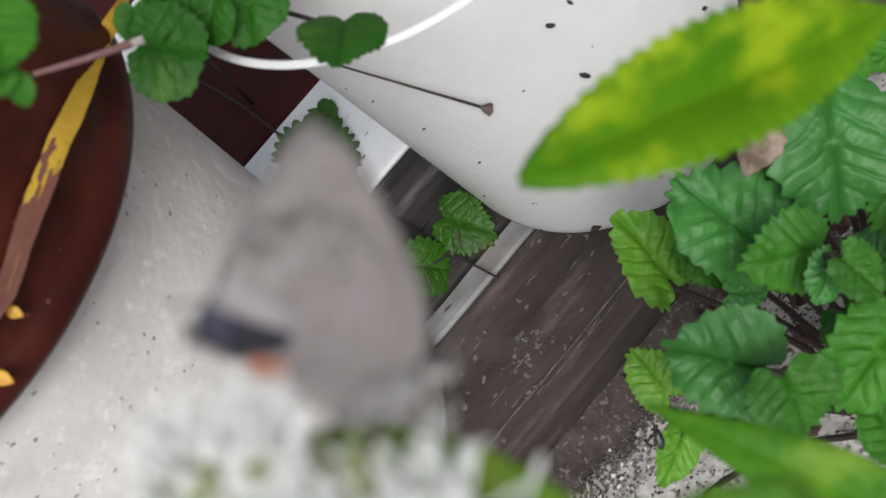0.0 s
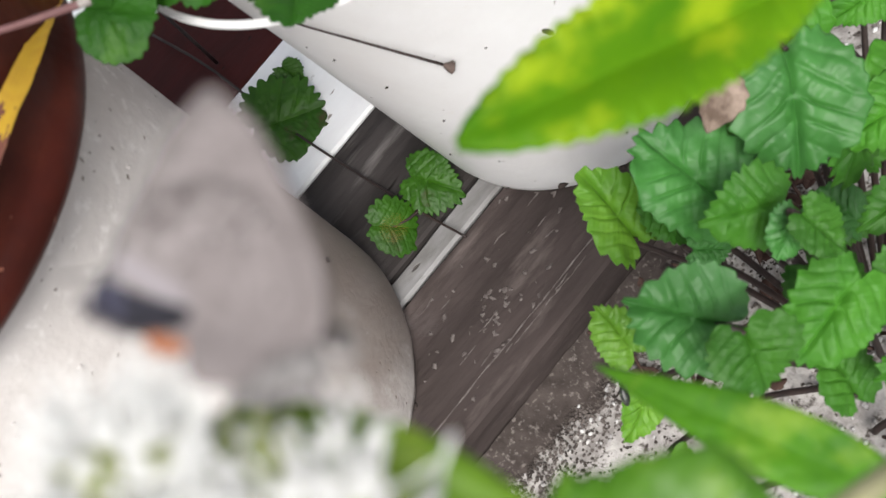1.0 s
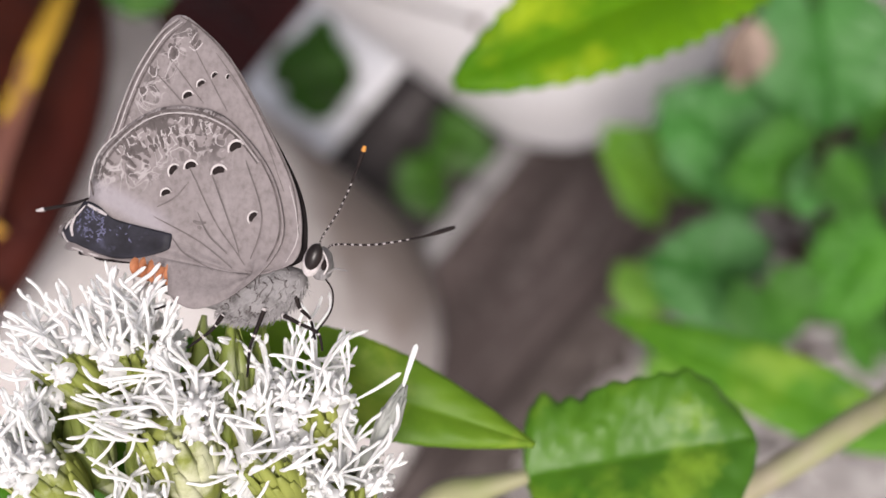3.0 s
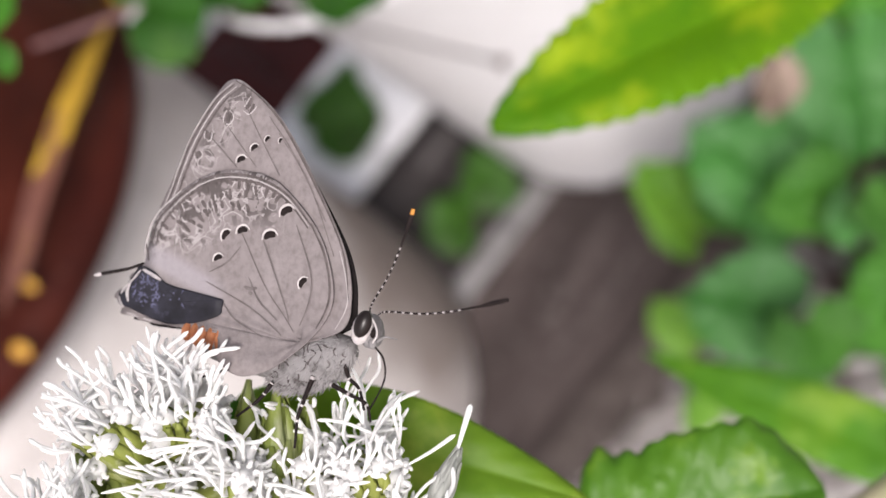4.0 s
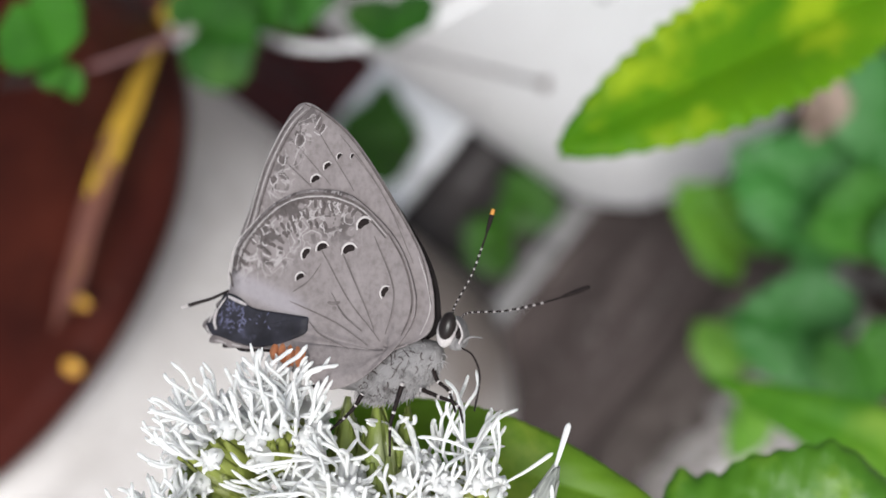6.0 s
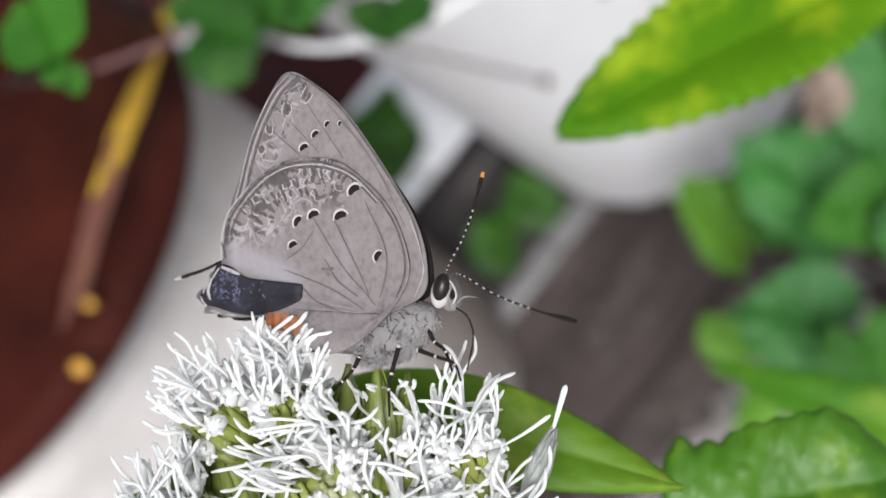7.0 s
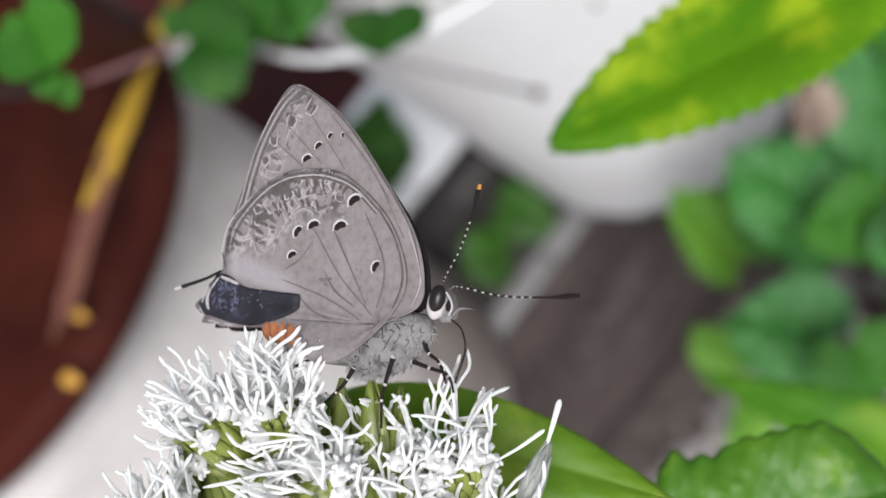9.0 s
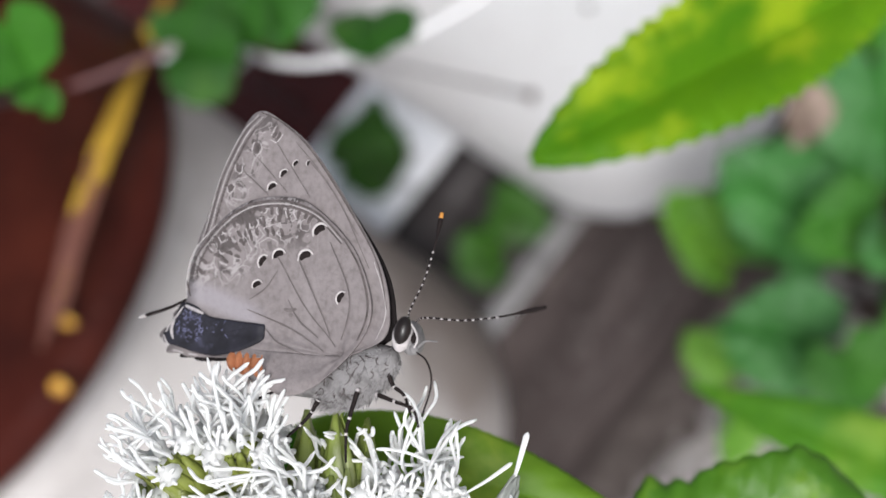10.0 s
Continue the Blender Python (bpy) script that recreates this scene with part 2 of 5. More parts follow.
vein_brown = material("vein_scales", (0.115, 0.098, 0.096), 0.8, (0.17, 0.147, 0.145), 1500, spec=0.1)
mark_white = material("white_scales", (0.56, 0.52, 0.51), 0.8, (0.42, 0.38, 0.375), 2200, spec=0.1)
fur_grey = material("grey_fur", (0.25, 0.236, 0.234), 0.8, (0.15, 0.140, 0.139), 900, trans=0.1, low=0.45, high=0.6)
orange_scales = material("orange_scales", (0.46, 0.185, 0.085), 0.75, (0.30, 0.10, 0.04), 1200, bump=0.4, bump_scale=3000)
antenna_tip = material("amber_scales", (0.60, 0.28, 0.05), 0.7, (0.42, 0.16, 0.03), 1500)
eye_black = material("eye_facets", (0.010, 0.007, 0.006), 0.32, (0.016, 0.011, 0.010), 2500, spec=0.35)

mark_pale = material("pale_scales", (0.43, 0.395, 0.392), 0.8, (0.33, 0.30, 0.297), 2200, spec=0.1)


def mottled(base, hindwing):
    """The wing's scales with a scribbled band of pale and dark blotches inside its outer margin."""
    m = base.copy()
    m.name = "mottled_hindwing_scales" if hindwing else "mottled_forewing_scales"
    n, l = m.node_tree.nodes, m.node_tree.links
    b = n["Principled BSDF"]
    out = b.inputs["Base Color"].links[0].from_socket
    co = n.new("ShaderNodeTexCoord")
    xyz = n.new("ShaderNodeSeparateXYZ")
    l.new(co.outputs["Object"], xyz.inputs[0])
    x, z = xyz.outputs["X"], xyz.outputs["Z"]

    def sums(op, first, second=None):
        k = n.new("ShaderNodeMath")
        k.operation = op
        for i, q in enumerate((first, second)):
            if isinstance(q, float):
                k.inputs[i].default_value = q
            elif q is not None:
                l.new(q, k.inputs[i])
        return k.outputs[0]

    def ramp(value, lo, hi, top=1.0):
        r = n.new("ShaderNodeMapRange")
        r.interpolation_type = "SMOOTHSTEP"
        r.inputs["From Min"].default_value, r.inputs["From Max"].default_value, r.inputs["To Max"].default_value = lo, hi, top
        l.new(value, r.inputs["Value"])
        return r.outputs[0]

    def line(a, c, d):
        return sums("ADD", sums("ADD", sums("MULTIPLY", x, a), sums("MULTIPLY", z, c)), d)

    def cloud_of(scale, twist):
        t = n.new("ShaderNodeTexNoise")
        t.inputs["Scale"].default_value = scale
        t.inputs["Detail"].default_value = 2.5
        t.inputs["Distortion"].default_value = twist
        l.new(co.outputs["Object"], t.inputs["Vector"])
        return t.outputs["Fac"]

    def lay(fac, colour):
        nonlocal out
        mix = n.new("ShaderNodeMix")
        mix.data_type = "RGBA"
        l.new(fac, mix.inputs["Factor"])
        l.new(out, mix.inputs[6])
        mix.inputs[7].default_value = (*colour, 1)
        out = mix.outputs[2]

    if hindwing:
        gap = n.new("ShaderNodeVectorMath")
        gap.operation = "DISTANCE"
        gap.inputs[1].default_value = (-0.0026, 0.0, -0.0020)
        l.new(co.outputs["Object"], gap.inputs[0])
        band = sums("MULTIPLY", ramp(gap.outputs["Value"], 0.0028, 0.0046), ramp(z, -0.0010, 0.0006))
        band = sums("MULTIPLY", band, ramp(x, 0.0004, -0.0014))
        # a soft violet-grey flush above the corner patch
        flush = sums("ABSOLUTE", line(0.405, 0.914, 0.0043))
        lay(sums("MULTIPLY", ramp(flush, 0.0012, 0.0002, 0.55), ramp(x, -0.0034, -0.0055)), (0.33, 0.305, 0.33))
        first, second = 0.9, 0.8
    else:
        rim = line(0.837, -0.547, 0.00865)
        band = sums("MULTIPLY", ramp(rim, 0.0019, 0.0011), ramp(rim, -0.0004, 0.0003))
        first, second = 0.75, 0.6
    lay(sums("MULTIPLY", ramp(cloud_of(760, 1.0), 0.50, 0.57, first), band), (0.075, 0.063, 0.061))
    squiggle = sums("ABSOLUTE", sums("SUBTRACT", cloud_of(560, 1.8), 0.52))
    lay(sums("MULTIPLY", ramp(squiggle, 0.034, 0.008, second), band), (0.37, 0.338, 0.334))
    l.new(out, b.inputs["Base Color"])
    return m


wing_mottled = mottled(wing_grey, True)
forewing_mottled = mottled(wing_grey, False)


# ---- mesh helpers ----
def part(name, bm, mat, parent=None, label="", smooth=True, solid=0.0, kind=""):
    """Links a bmesh as one mesh object, under a thing or a part if one is given."""
    me = bpy.data.meshes.new(name)
    bmesh.ops.recalc_face_normals(bm, faces=bm.faces[:])
    bm.to_mesh(me)
    bm.free()
    mats = mat if isinstance(mat, (list, tuple)) else [mat]
    for m in mats:
        me.materials.append(m)
    if smooth:
        me.polygons.foreach_set("use_smooth", [True] * len(me.polygons))
    ob = new(name, me)
    if parent is not None:
        ob.parent = parent
    if solid:
        mod = ob.modifiers.new("thickness", "SOLIDIFY")
        mod.thickness = solid
        mod.offset = 0
    if label or kind:
        tagged(ob, label=label, kind=kind)
    return ob


def thing(name, m, label, category, group="", kind=""):
    ob = new(name)
    ob.matrix_basis = m
    return tagged(ob, label, category, group, kind)


def smooth_path(pts, n):
    """n points along a Catmull-Rom curve through pts."""
    p = [Vector(q) for q in pts]
    p = [p[0] * 2 - p[1]] + p + [p[-1] * 2 - p[-2]]
    out = []
    for i in range(n):
        u = i / (n - 1) * (len(p) - 3)
        k = min(int(u), len(p) - 4)
        f = u - k
        a, b, c, d = p[k:k + 4]
        out.append(0.5 * ((2 * b) + (c - a) * f + (2 * a - 5 * b + 4 * c - d) * f * f + (3 * b - a - 3 * c + d) * f ** 3))
    return out


def smooth_ring(pts, n):
    p = [Vector(q) for q in pts]
    m = len(p)
    out = []
    for i in range(n):
        u = i / n * m
        k = int(u) % m
        f = u - int(u)
        a, b, c, d = p[(k - 1) % m], p[k], p[(k + 1) % m], p[(k + 2) % m]
        out.append(0.5 * ((2 * b) + (c - a) * f + (2 * a - 5 * b + 4 * c - d) * f * f + (3 * b - a - 3 * c + d) * f ** 3))
    return out


def tube(bm, pts, radius, sides=6, mats=None):
    """A tube along pts; radius is a number or a function of 0..1 along it."""
    rings = []
    side = None
    for i, q in enumerate(pts):
        way = (pts[min(i + 1, len(pts) - 1)] - pts[max(i - 1, 0)])
        way = way.normalized() if way.length > 1e-9 else Vector((0, 0, 1))
        if side is None:
            side = way.orthogonal().normalized()
        side = (side - way * side.dot(way))
        side = side.normalized() if side.length > 1e-9 else way.orthogonal().normalized()
        other = way.cross(side)
        r = radius(i / (len(pts) - 1)) if callable(radius) else radius
        rings.append([bm.verts.new(q + (side * math.cos(a) + other * math.sin(a)) * r) for a in [2 * math.pi * k / sides for k in range(sides)]])
    for i in range(len(rings) - 1):
        for k in range(sides):
            f = bm.faces.new((rings[i][k], rings[i][(k + 1) % sides], rings[i + 1][(k + 1) % sides], rings[i + 1][k]))
            if mats:
                f.material_index = mats(i)
    for r in (rings[0], rings[-1]):
        bm.faces.new(r)


def lathe(bm, profile, sides=96):
    """A turned body about z from (radius, height) pairs; the ends close on the axis where the radius is 0."""
    rings = []
    for r, z in profile:
        rings.append([bm.verts.new((0, 0, z))] if r < 1e-6 else [bm.verts.new((r * math.cos(2 * math.pi * k / sides), r * math.sin(2 * math.pi * k / sides), z)) for k in range(sides)])
    for a, b in zip(rings, rings[1:]):
        for k in range(sides):
            q = [a[k % len(a)], a[(k + 1) % len(a)], b[(k + 1) % len(b)], b[k % len(b)]]
            q = list(dict.fromkeys(q))
            if len(q) > 2:
                bm.faces.new(q)


def blob(bm, centre, radii, turn=None, seg=16, ring=10, lumps=0.0):
    m = Matrix.Translation(centre) @ (turn or Matrix()) @ Matrix.Diagonal((*radii, 1))
    r = bmesh.ops.create_uvsphere(bm, u_segments=seg, v_segments=ring, radius=1, matrix=m)
    if lumps:
        for v in r["verts"]:
            v.co += Vector(noise.noise_vector(v.co * 1700)) * lumps


BALLS = {}


def ball(bm, level, m):
    """A small faceted ball, copied from one template."""
    if level not in BALLS:
        t = bmesh.new()
        bmesh.ops.create_icosphere(t, subdivisions=level, radius=1)
        t.verts.index_update()
        BALLS[level] = ([v.co.copy() for v in t.verts], [[v.index for v in f.verts] for f in t.faces])
        t.free()
    points, faces = BALLS[level]
    vs = [bm.verts.new(m @ p) for p in points]
    for f in faces:
        bm.faces.new([vs[i] for i in f])


def ovate_leaf(bm, length, width, teeth=14, tooth=0.05, fold=0.25, curl=0.15, pucker=0.012, widest=0.42, blunt=0.85, n=44, half=9, seed=0, edge=None):
    """A long leaf along +x from its base, toothed, folded on its midrib, quilted between its side veins."""
    rng = random.Random(seed)
    ph = rng.random() * 6
    grid = []
    for i in range(n + 1):
        s = i / n
        e = math.log(0.5) / math.log(widest)
        w = max(0.02, math.sin(math.pi * s ** e)) ** blunt * width / 2
        t = (s * teeth) % 1.0
        w *= 1 - tooth + tooth * 2 * (t if t < 0.8 else (1 - t) * 4)
        row = []
        for j in range(-half, half + 1):
            v = j / half
            q = abs(v)
            if edge:
                w = edge(s, v) * width / 2
            z = fold * q * w + curl * length * (s - s * s) - 0.10 * width * q ** 3
            z += pucker * length * abs(math.sin(math.pi * (s * 8 - q * 1.4))) * q * (1 - q * 0.4) * min(1, s * 6, (1 - s) * 6)
            z += 0.02 * width * math.sin(s * 9 + ph + v * 2)
            row.append(bm.verts.new((s * length, v * w, z)))
        grid.append(row)
    for a, b in zip(grid, grid[1:]):
        for j in range(2 * half):
            bm.faces.new((a[j], a[j + 1], b[j + 1], b[j]))


def round_leaf(bm, radius, scallops=21, depth=0.10, cup=0.2, notch=0.45, pucker=0.05, point=0.0, n=192, rings=26, seed=0):
    """A broad, scalloped leaf with a notch at its stalk; side veins sunk, the fields between them quilted up."""
    rng = random.Random(seed)
    ph, ph2 = rng.random() * 6, rng.random() * 6
    bend, twist = rng.uniform(-0.25, 0.10), rng.uniform(-0.15, 0.15)
    shift = Vector((rng.uniform(-9, 9), rng.uniform(-9, 9), 0))
    centre = bm.verts.new((0, 0, 0))
    prev = None
    for r in range(1, rings + 1):
        s = (r / rings) ** 0.85
        ring = []
        for k in range(n):
            a = 2 * math.pi * k / n
            away = abs(math.atan2(math.sin(a - math.pi), math.cos(a - math.pi)))
            rad = radius * (0.94 + 0.08 * math.cos(a) + point * max(0, math.cos(a)) ** 8)
            rad *= 1 - notch * math.exp(-(away / 0.25) ** 2)
            rad *= 1 + 0.07 * math.sin(2 * a + ph) + 0.05 * math.sin(3 * a + ph2) + 0.03 * math.sin(5 * a + ph2)
            edge = abs(math.sin(a * scallops / 2 + ph2 + 0.9 * math.sin(3 * a + ph) + 0.4 * math.sin(7 * a + ph2))) * (0.75 + 0.45 * math.sin(4 * a + ph2) * math.sin(5 * a + ph))
            rad *= 1 + depth * (edge - 0.55) * max(0, (s - 0.6) / 0.4) ** 1.3
            x, y = rad * s * math.cos(a), rad * s * math.sin(a)
            xr, yr = x / radius, abs(y) / radius
            fork = 3.1 * (xr - 0.62 * yr + 0.1 * yr * yr) + 0.2 + 0.35 * noise.noise(Vector((xr, y / radius, 0)) * 1.6 + shift)
            vein = abs(fork - round(fork)) * 2
            fine = abs(math.sin(math.pi * 7 * (xr + 0.9 * yr)))
            z = cup * radius * s * s * (0.4 + 0.4 * math.sin(2 * a + ph)) + bend * radius * xr * xr + twist * x * y / radius
            z += 0.22 * radius * yr * (1 - yr)
            z += pucker * radius * ((1 - math.exp(-(vein / 0.20) ** 2)) * 0.9 + 0.12 * fine) * min(1, yr * 5) * (1.2 - s) - pucker * 0.6 * radius * math.exp(-(yr / 0.05) ** 2)
            z += pucker * 0.55 * radius * noise.noise(Vector((x, y, 0)) / radius * 4.5 + shift)
            z += pucker * 0.35 * radius * noise.noise(Vector((x, y, 0)) / radius * 11 + shift)
            ring.append(bm.verts.new((x, y, z)))
        for k in range(n):
            if prev is None:
                bm.faces.new((centre, ring[k], ring[(k + 1) % n]))
            else:
                bm.faces.new((prev[k], ring[k], ring[(k + 1) % n], prev[(k + 1) % n]))
        prev = ring


def heart_leaf(bm, length, width, teeth=23, depth=0.17, cup=0.14, notch=0.42, pucker=0.075, n=208, rings=26, seed=0):
    """A toothed heart-shaped leaf from its stalk at the origin to its tip on +x; veins sunk, the fields between them quilted up."""
    rng = random.Random(seed)
    ph, ph2 = rng.random() * 6, rng.random() * 6
    bend, twist, fold = rng.uniform(-0.30, 0.05), rng.uniform(-0.25, 0.25), rng.uniform(0.10, 0.30)
    shift = Vector((rng.uniform(-9, 9), rng.uniform(-9, 9), 0))
    mid = 0.42 * length
    centre = bm.verts.new((mid, 0, 0))
    prev = None
    for r in range(1, rings + 1):
        s = (r / rings) ** 0.85
        ring = []
        for k in range(n):
            a = 2 * math.pi * k / n
            away = abs(math.atan2(math.sin(a), math.cos(a)))
            rad = 1 - notch * math.exp(-((math.pi - away) / 0.24) ** 2) + 0.10 * math.exp(-(away / 0.22) ** 2)
            rad *= 1 + 0.05 * math.sin(2 * a + ph) + 0.04 * math.sin(3 * a + ph2)
            t = (a / (2 * math.pi) * teeth + 0.35 * math.sin(3 * a + ph) + 0.2 * math.sin(5 * a + ph2)) % 1.0
            if a > math.pi:
                t = 1 - t
            saw = (1 - t / 0.72) if t < 0.72 else (t - 0.72) / 0.28
            size = 0.7 + 0.45 * math.sin(4 * a + ph2) * math.sin(5 * a + ph)
            rad *= 1 + depth * size * (0.45 - saw) * max(0, (s - 0.6) / 0.4) ** 1.3
            reach = 0.58 * length if math.cos(a) > 0 else 0.56 * length
            x = mid + rad * s * reach * math.cos(a)
            y = rad * s * width / 2 * math.sin(a) * (1.0 - 0.14 * math.cos(a))
            xr, yr = (x - mid) / (0.5 * length), abs(y) / (0.5 * width)
            fork = 2.7 * (xr - 0.75 * yr + 0.12 * yr * yr) + 0.3 + 0.30 * noise.noise(Vector((xr, y / width * 2, 0)) * 1.6 + shift)
            vein = abs(fork - round(fork)) * 2
            fine = abs(math.sin(math.pi * 6 * (xr + 0.9 * yr)))
            z = cup * length * 0.5 * s * s * math.sin(2 * a + ph) + bend * length * 0.5 * xr * xr + twist * x * y / length + fold * 0.5 * width * yr * (1 - 0.6 * yr)
            z += pucker * length * 0.5 * ((1 - math.exp(-(vein / 0.22) ** 2)) + 0.14 * fine) * min(1, yr * 5) * (1.25 - s) - pucker * 0.35 * length * math.exp(-(yr / 0.05) ** 2)
            z += pucker * 0.30 * length * noise.noise(Vector((x, y, 0)) / length * 8 + shift) + 0.035 * length * s ** 4 * math.sin(a * 8 + ph + 2 * math.sin(2 * a))
            ring.append(bm.verts.new((x, y, z)))
        for k in range(n):
            if prev is None:
                bm.faces.new((centre, ring[k], ring[(k + 1) % n]))
            else:
                bm.faces.new((prev[k], ring[k], ring[(k + 1) % n], prev[(k + 1) % n]))
        prev = ring


def along(place, way, normal):
    """A pose at place whose x is way and whose z lies near normal."""
    x = Vector(way).normalized()
    z = Vector(normal)
    z = (z - x * z.dot(x)).normalized()
    return Matrix.Translation(place) @ Matrix((x, z.cross(x), z)).transposed().to_4x4()


def facing(place, normal, along, spin=0.0):
    """A pose at place whose z is normal and whose x lies near along."""
    z = Vector(normal).normalized()
    x = Vector(along)
    x = (x - z * x.dot(z)).normalized()
    m = Matrix((x, z.cross(x), z)).transposed().to_4x4()
    return Matrix.Translation(place) @ m @ pose(0, 0, 0, 0, 0, spin)


# ---- ground and deck ----
def ground_sheet():
    bm = bmesh.new()
    xs = [-60, -8, -2, -0.6] + [-0.3 + 0.02 * i for i in range(31)] + [0.6, 2, 8, 60]
    ys = [-60, -8, -2, -0.5] + [-0.1 + 0.02 * i for i in range(23)] + [0.8, 1.5, 4, 12, 60]
    grid = [[bm.verts.new((x, y, -0.03 + 0.003 * noise.noise((x * 30, y * 30, 0)))) for x in xs] for y in ys]
    for a, b in zip(grid, grid[1:]):
        for i in range(len(xs) - 1):
            bm.faces.new((a[i], a[i + 1], b[i + 1], b[i]))
    ob = part("ground", bm, concrete, label="rough pale concrete ground with exposed grit", kind="structure")
    tagged(ob, category="ground")


def gravel():
    rng = random.Random(4)
    bm = bmesh.new()
    for i in range(1700):
        x, y = rng.uniform(-0.12, 0.30), rng.uniform(0.0, 0.215)
        r = rng.uniform(0.0006, 0.0019)
        m = Matrix.Translation((x, y, -0.0295)) @ pose(0, 0, 0, rng.uniform(0, 360), rng.uniform(0, 360), 0) @ Matrix.Diagonal((r, r * 0.8, r * 0.6, 1))
        ball(bm, 1, m)
    ob = part("gravel", bm, stone_mat, label="pale grit loose on the rough concrete", kind="stuff")
    tagged(ob, category="gravel")


def grit():
    """Dark soil crumbs swept against the edge of the deck."""
    rng = random.Random(14)
    bm = bmesh.new()
    for i in range(8000):
        x, y = rng.uniform(-0.12, 0.20), 0.219 - abs(rng.gauss(0, 0.022))
        r = rng.uniform(0.0004, 0.0012)
        m = Matrix.Translation((x, y, -0.0292)) @ pose(0, 0, 0, rng.uniform(0, 360), rng.uniform(0, 360), 0) @ Matrix.Diagonal((r, r * 0.8, r * 0.6, 1))
        ball(bm, 1, m)
    ob = part("soil_grit", bm, material("grey_grit", (0.135, 0.115, 0.106), 0.9, (0.050, 0.041, 0.037), 120, spec=0.1, low=0.42, high=0.58), label="dark soil crumbs swept against the edge of the deck", kind="stuff", smooth=False)
    tagged(ob, category="soil")


def soil_drift():
    """Fine dark soil banked against the front edge of the deck, fraying out over the concrete."""
    bm = bmesh.new()
    nx, ny = 150, 30
    grid = []
    for i in range(nx + 1):
        x = -0.10 + 0.27 * i / nx
        reach = 0.0145 + 0.008 * noise.noise((x * 35, 1, 0)) + 0.005 * noise.noise((x * 120, 2, 0))
        row = []
        for k in range(ny + 1):
            u = k / ny
            y = 0.2205 - reach * 1.6 * u
            h = 0.0085 * (1 - u) ** 1.6 + 0.0012 * noise.noise((x * 160, y * 160, 0)) + 0.0007 * noise.noise((x * 500, y * 500, 4)) - 0.0022 * u
            row.append(bm.verts.new((x, y, -0.0290 + h)))
        grid.append(row)
    for a, b in zip(grid, grid[1:]):
        for k in range(ny):
            bm.faces.new((a[k], a[k + 1], b[k + 1], b[k]))
    ob = part("soil_drift", bm, material("drifted_soil", (0.070, 0.057, 0.052), 0.95, (0.040, 0.032, 0.029), 90, spec=0.1, bump=0.9, bump_scale=700, third=(0.15, 0.13, 0.12), third_scale=420, third_low=0.55, third_high=0.66), label="dark soil banked against the front edge of the deck", kind="stuff")
    tagged(ob, category="soil")


def board(name, y0, y1, top, mat, parent, label, thick=0.024, seed=0):
    """A board along x with worn, slightly wavy long edges."""
    rng = random.Random(seed)
    bm = bmesh.new()
    n = 60
    rows = []
    for i in range(n + 1):
        x = -0.42 + 0.84 * i / n
        w = 0.0006 * noise.noise((x * 40, y0 * 70, seed))
        v = 0.0006 * noise.noise((x * 40, y1 * 70, seed + 5))
        c = 0.0015
        prof = [(y0 + w, top - thick), (y0 + w, top - c), (y0 + w + c, top), ((y0 + y1) / 2, top + 0.0004 * noise.noise((x * 25, 3, seed))), (y1 - c + v, top), (y1 + v, top - c), (y1 + v, top - thick)]
        rows.append([bm.verts.new((x, y, z)) for y, z in prof])
    for a, b in zip(rows, rows[1:]):
        for k in range(7):
            bm.faces.new((a[k], a[(k + 1) % 7], b[(k + 1) % 7], b[k]))
    bm.faces.new(rows[0])
    bm.faces.new(rows[-1])
    part(name, bm, mat, parent, label, smooth=False)


def deck():
    bm = bmesh.new()
    bmesh.ops.create_cube(bm, size=1, matrix=Matrix.Translation((0, 0.56, -0.0275)) @ Matrix.Diagonal((0.82, 0.64, 0.006, 1)))
    bearer = part("floor", bm, wood_grey, label="low deck of weathered and painted boards", kind="structure", smooth=False)
    tagged(bearer, category="deck")
    board("board", 0.221, 0.2895, 0.0, wood_grey, bearer, "weathered grey-brown board with flaking marks", seed=1)
    board("board", 0.2915, 0.3045, -0.001, paint_white_shaded, bearer, "narrow white painted strip, greyed by shade painted into its colour", seed=2)
    board("board", 0.3065, 0.3850, 0.0, wood_pale, bearer, "weathered grey board", seed=3)
    board("board", 0.3862, 0.4725, 0.0, paint_white, bearer, "white painted board", seed=4)
    board("board", 0.4737, 0.5780, 0.0, paint_red, bearer, "dark red painted board", seed=5)
    board("board", 0.5795, 0.6700, 0.0, paint_white, bearer, "white painted board", seed=6)
    board("board", 0.6715, 0.7700, 0.0, paint_red, bearer, "dark red painted board", seed=7)
    board("board", 0.7715, 0.8600, 0.0, wood_grey, bearer, "weathered grey board", seed=8)


ground_sheet()
gravel()
grit()
soil_drift()
deck()


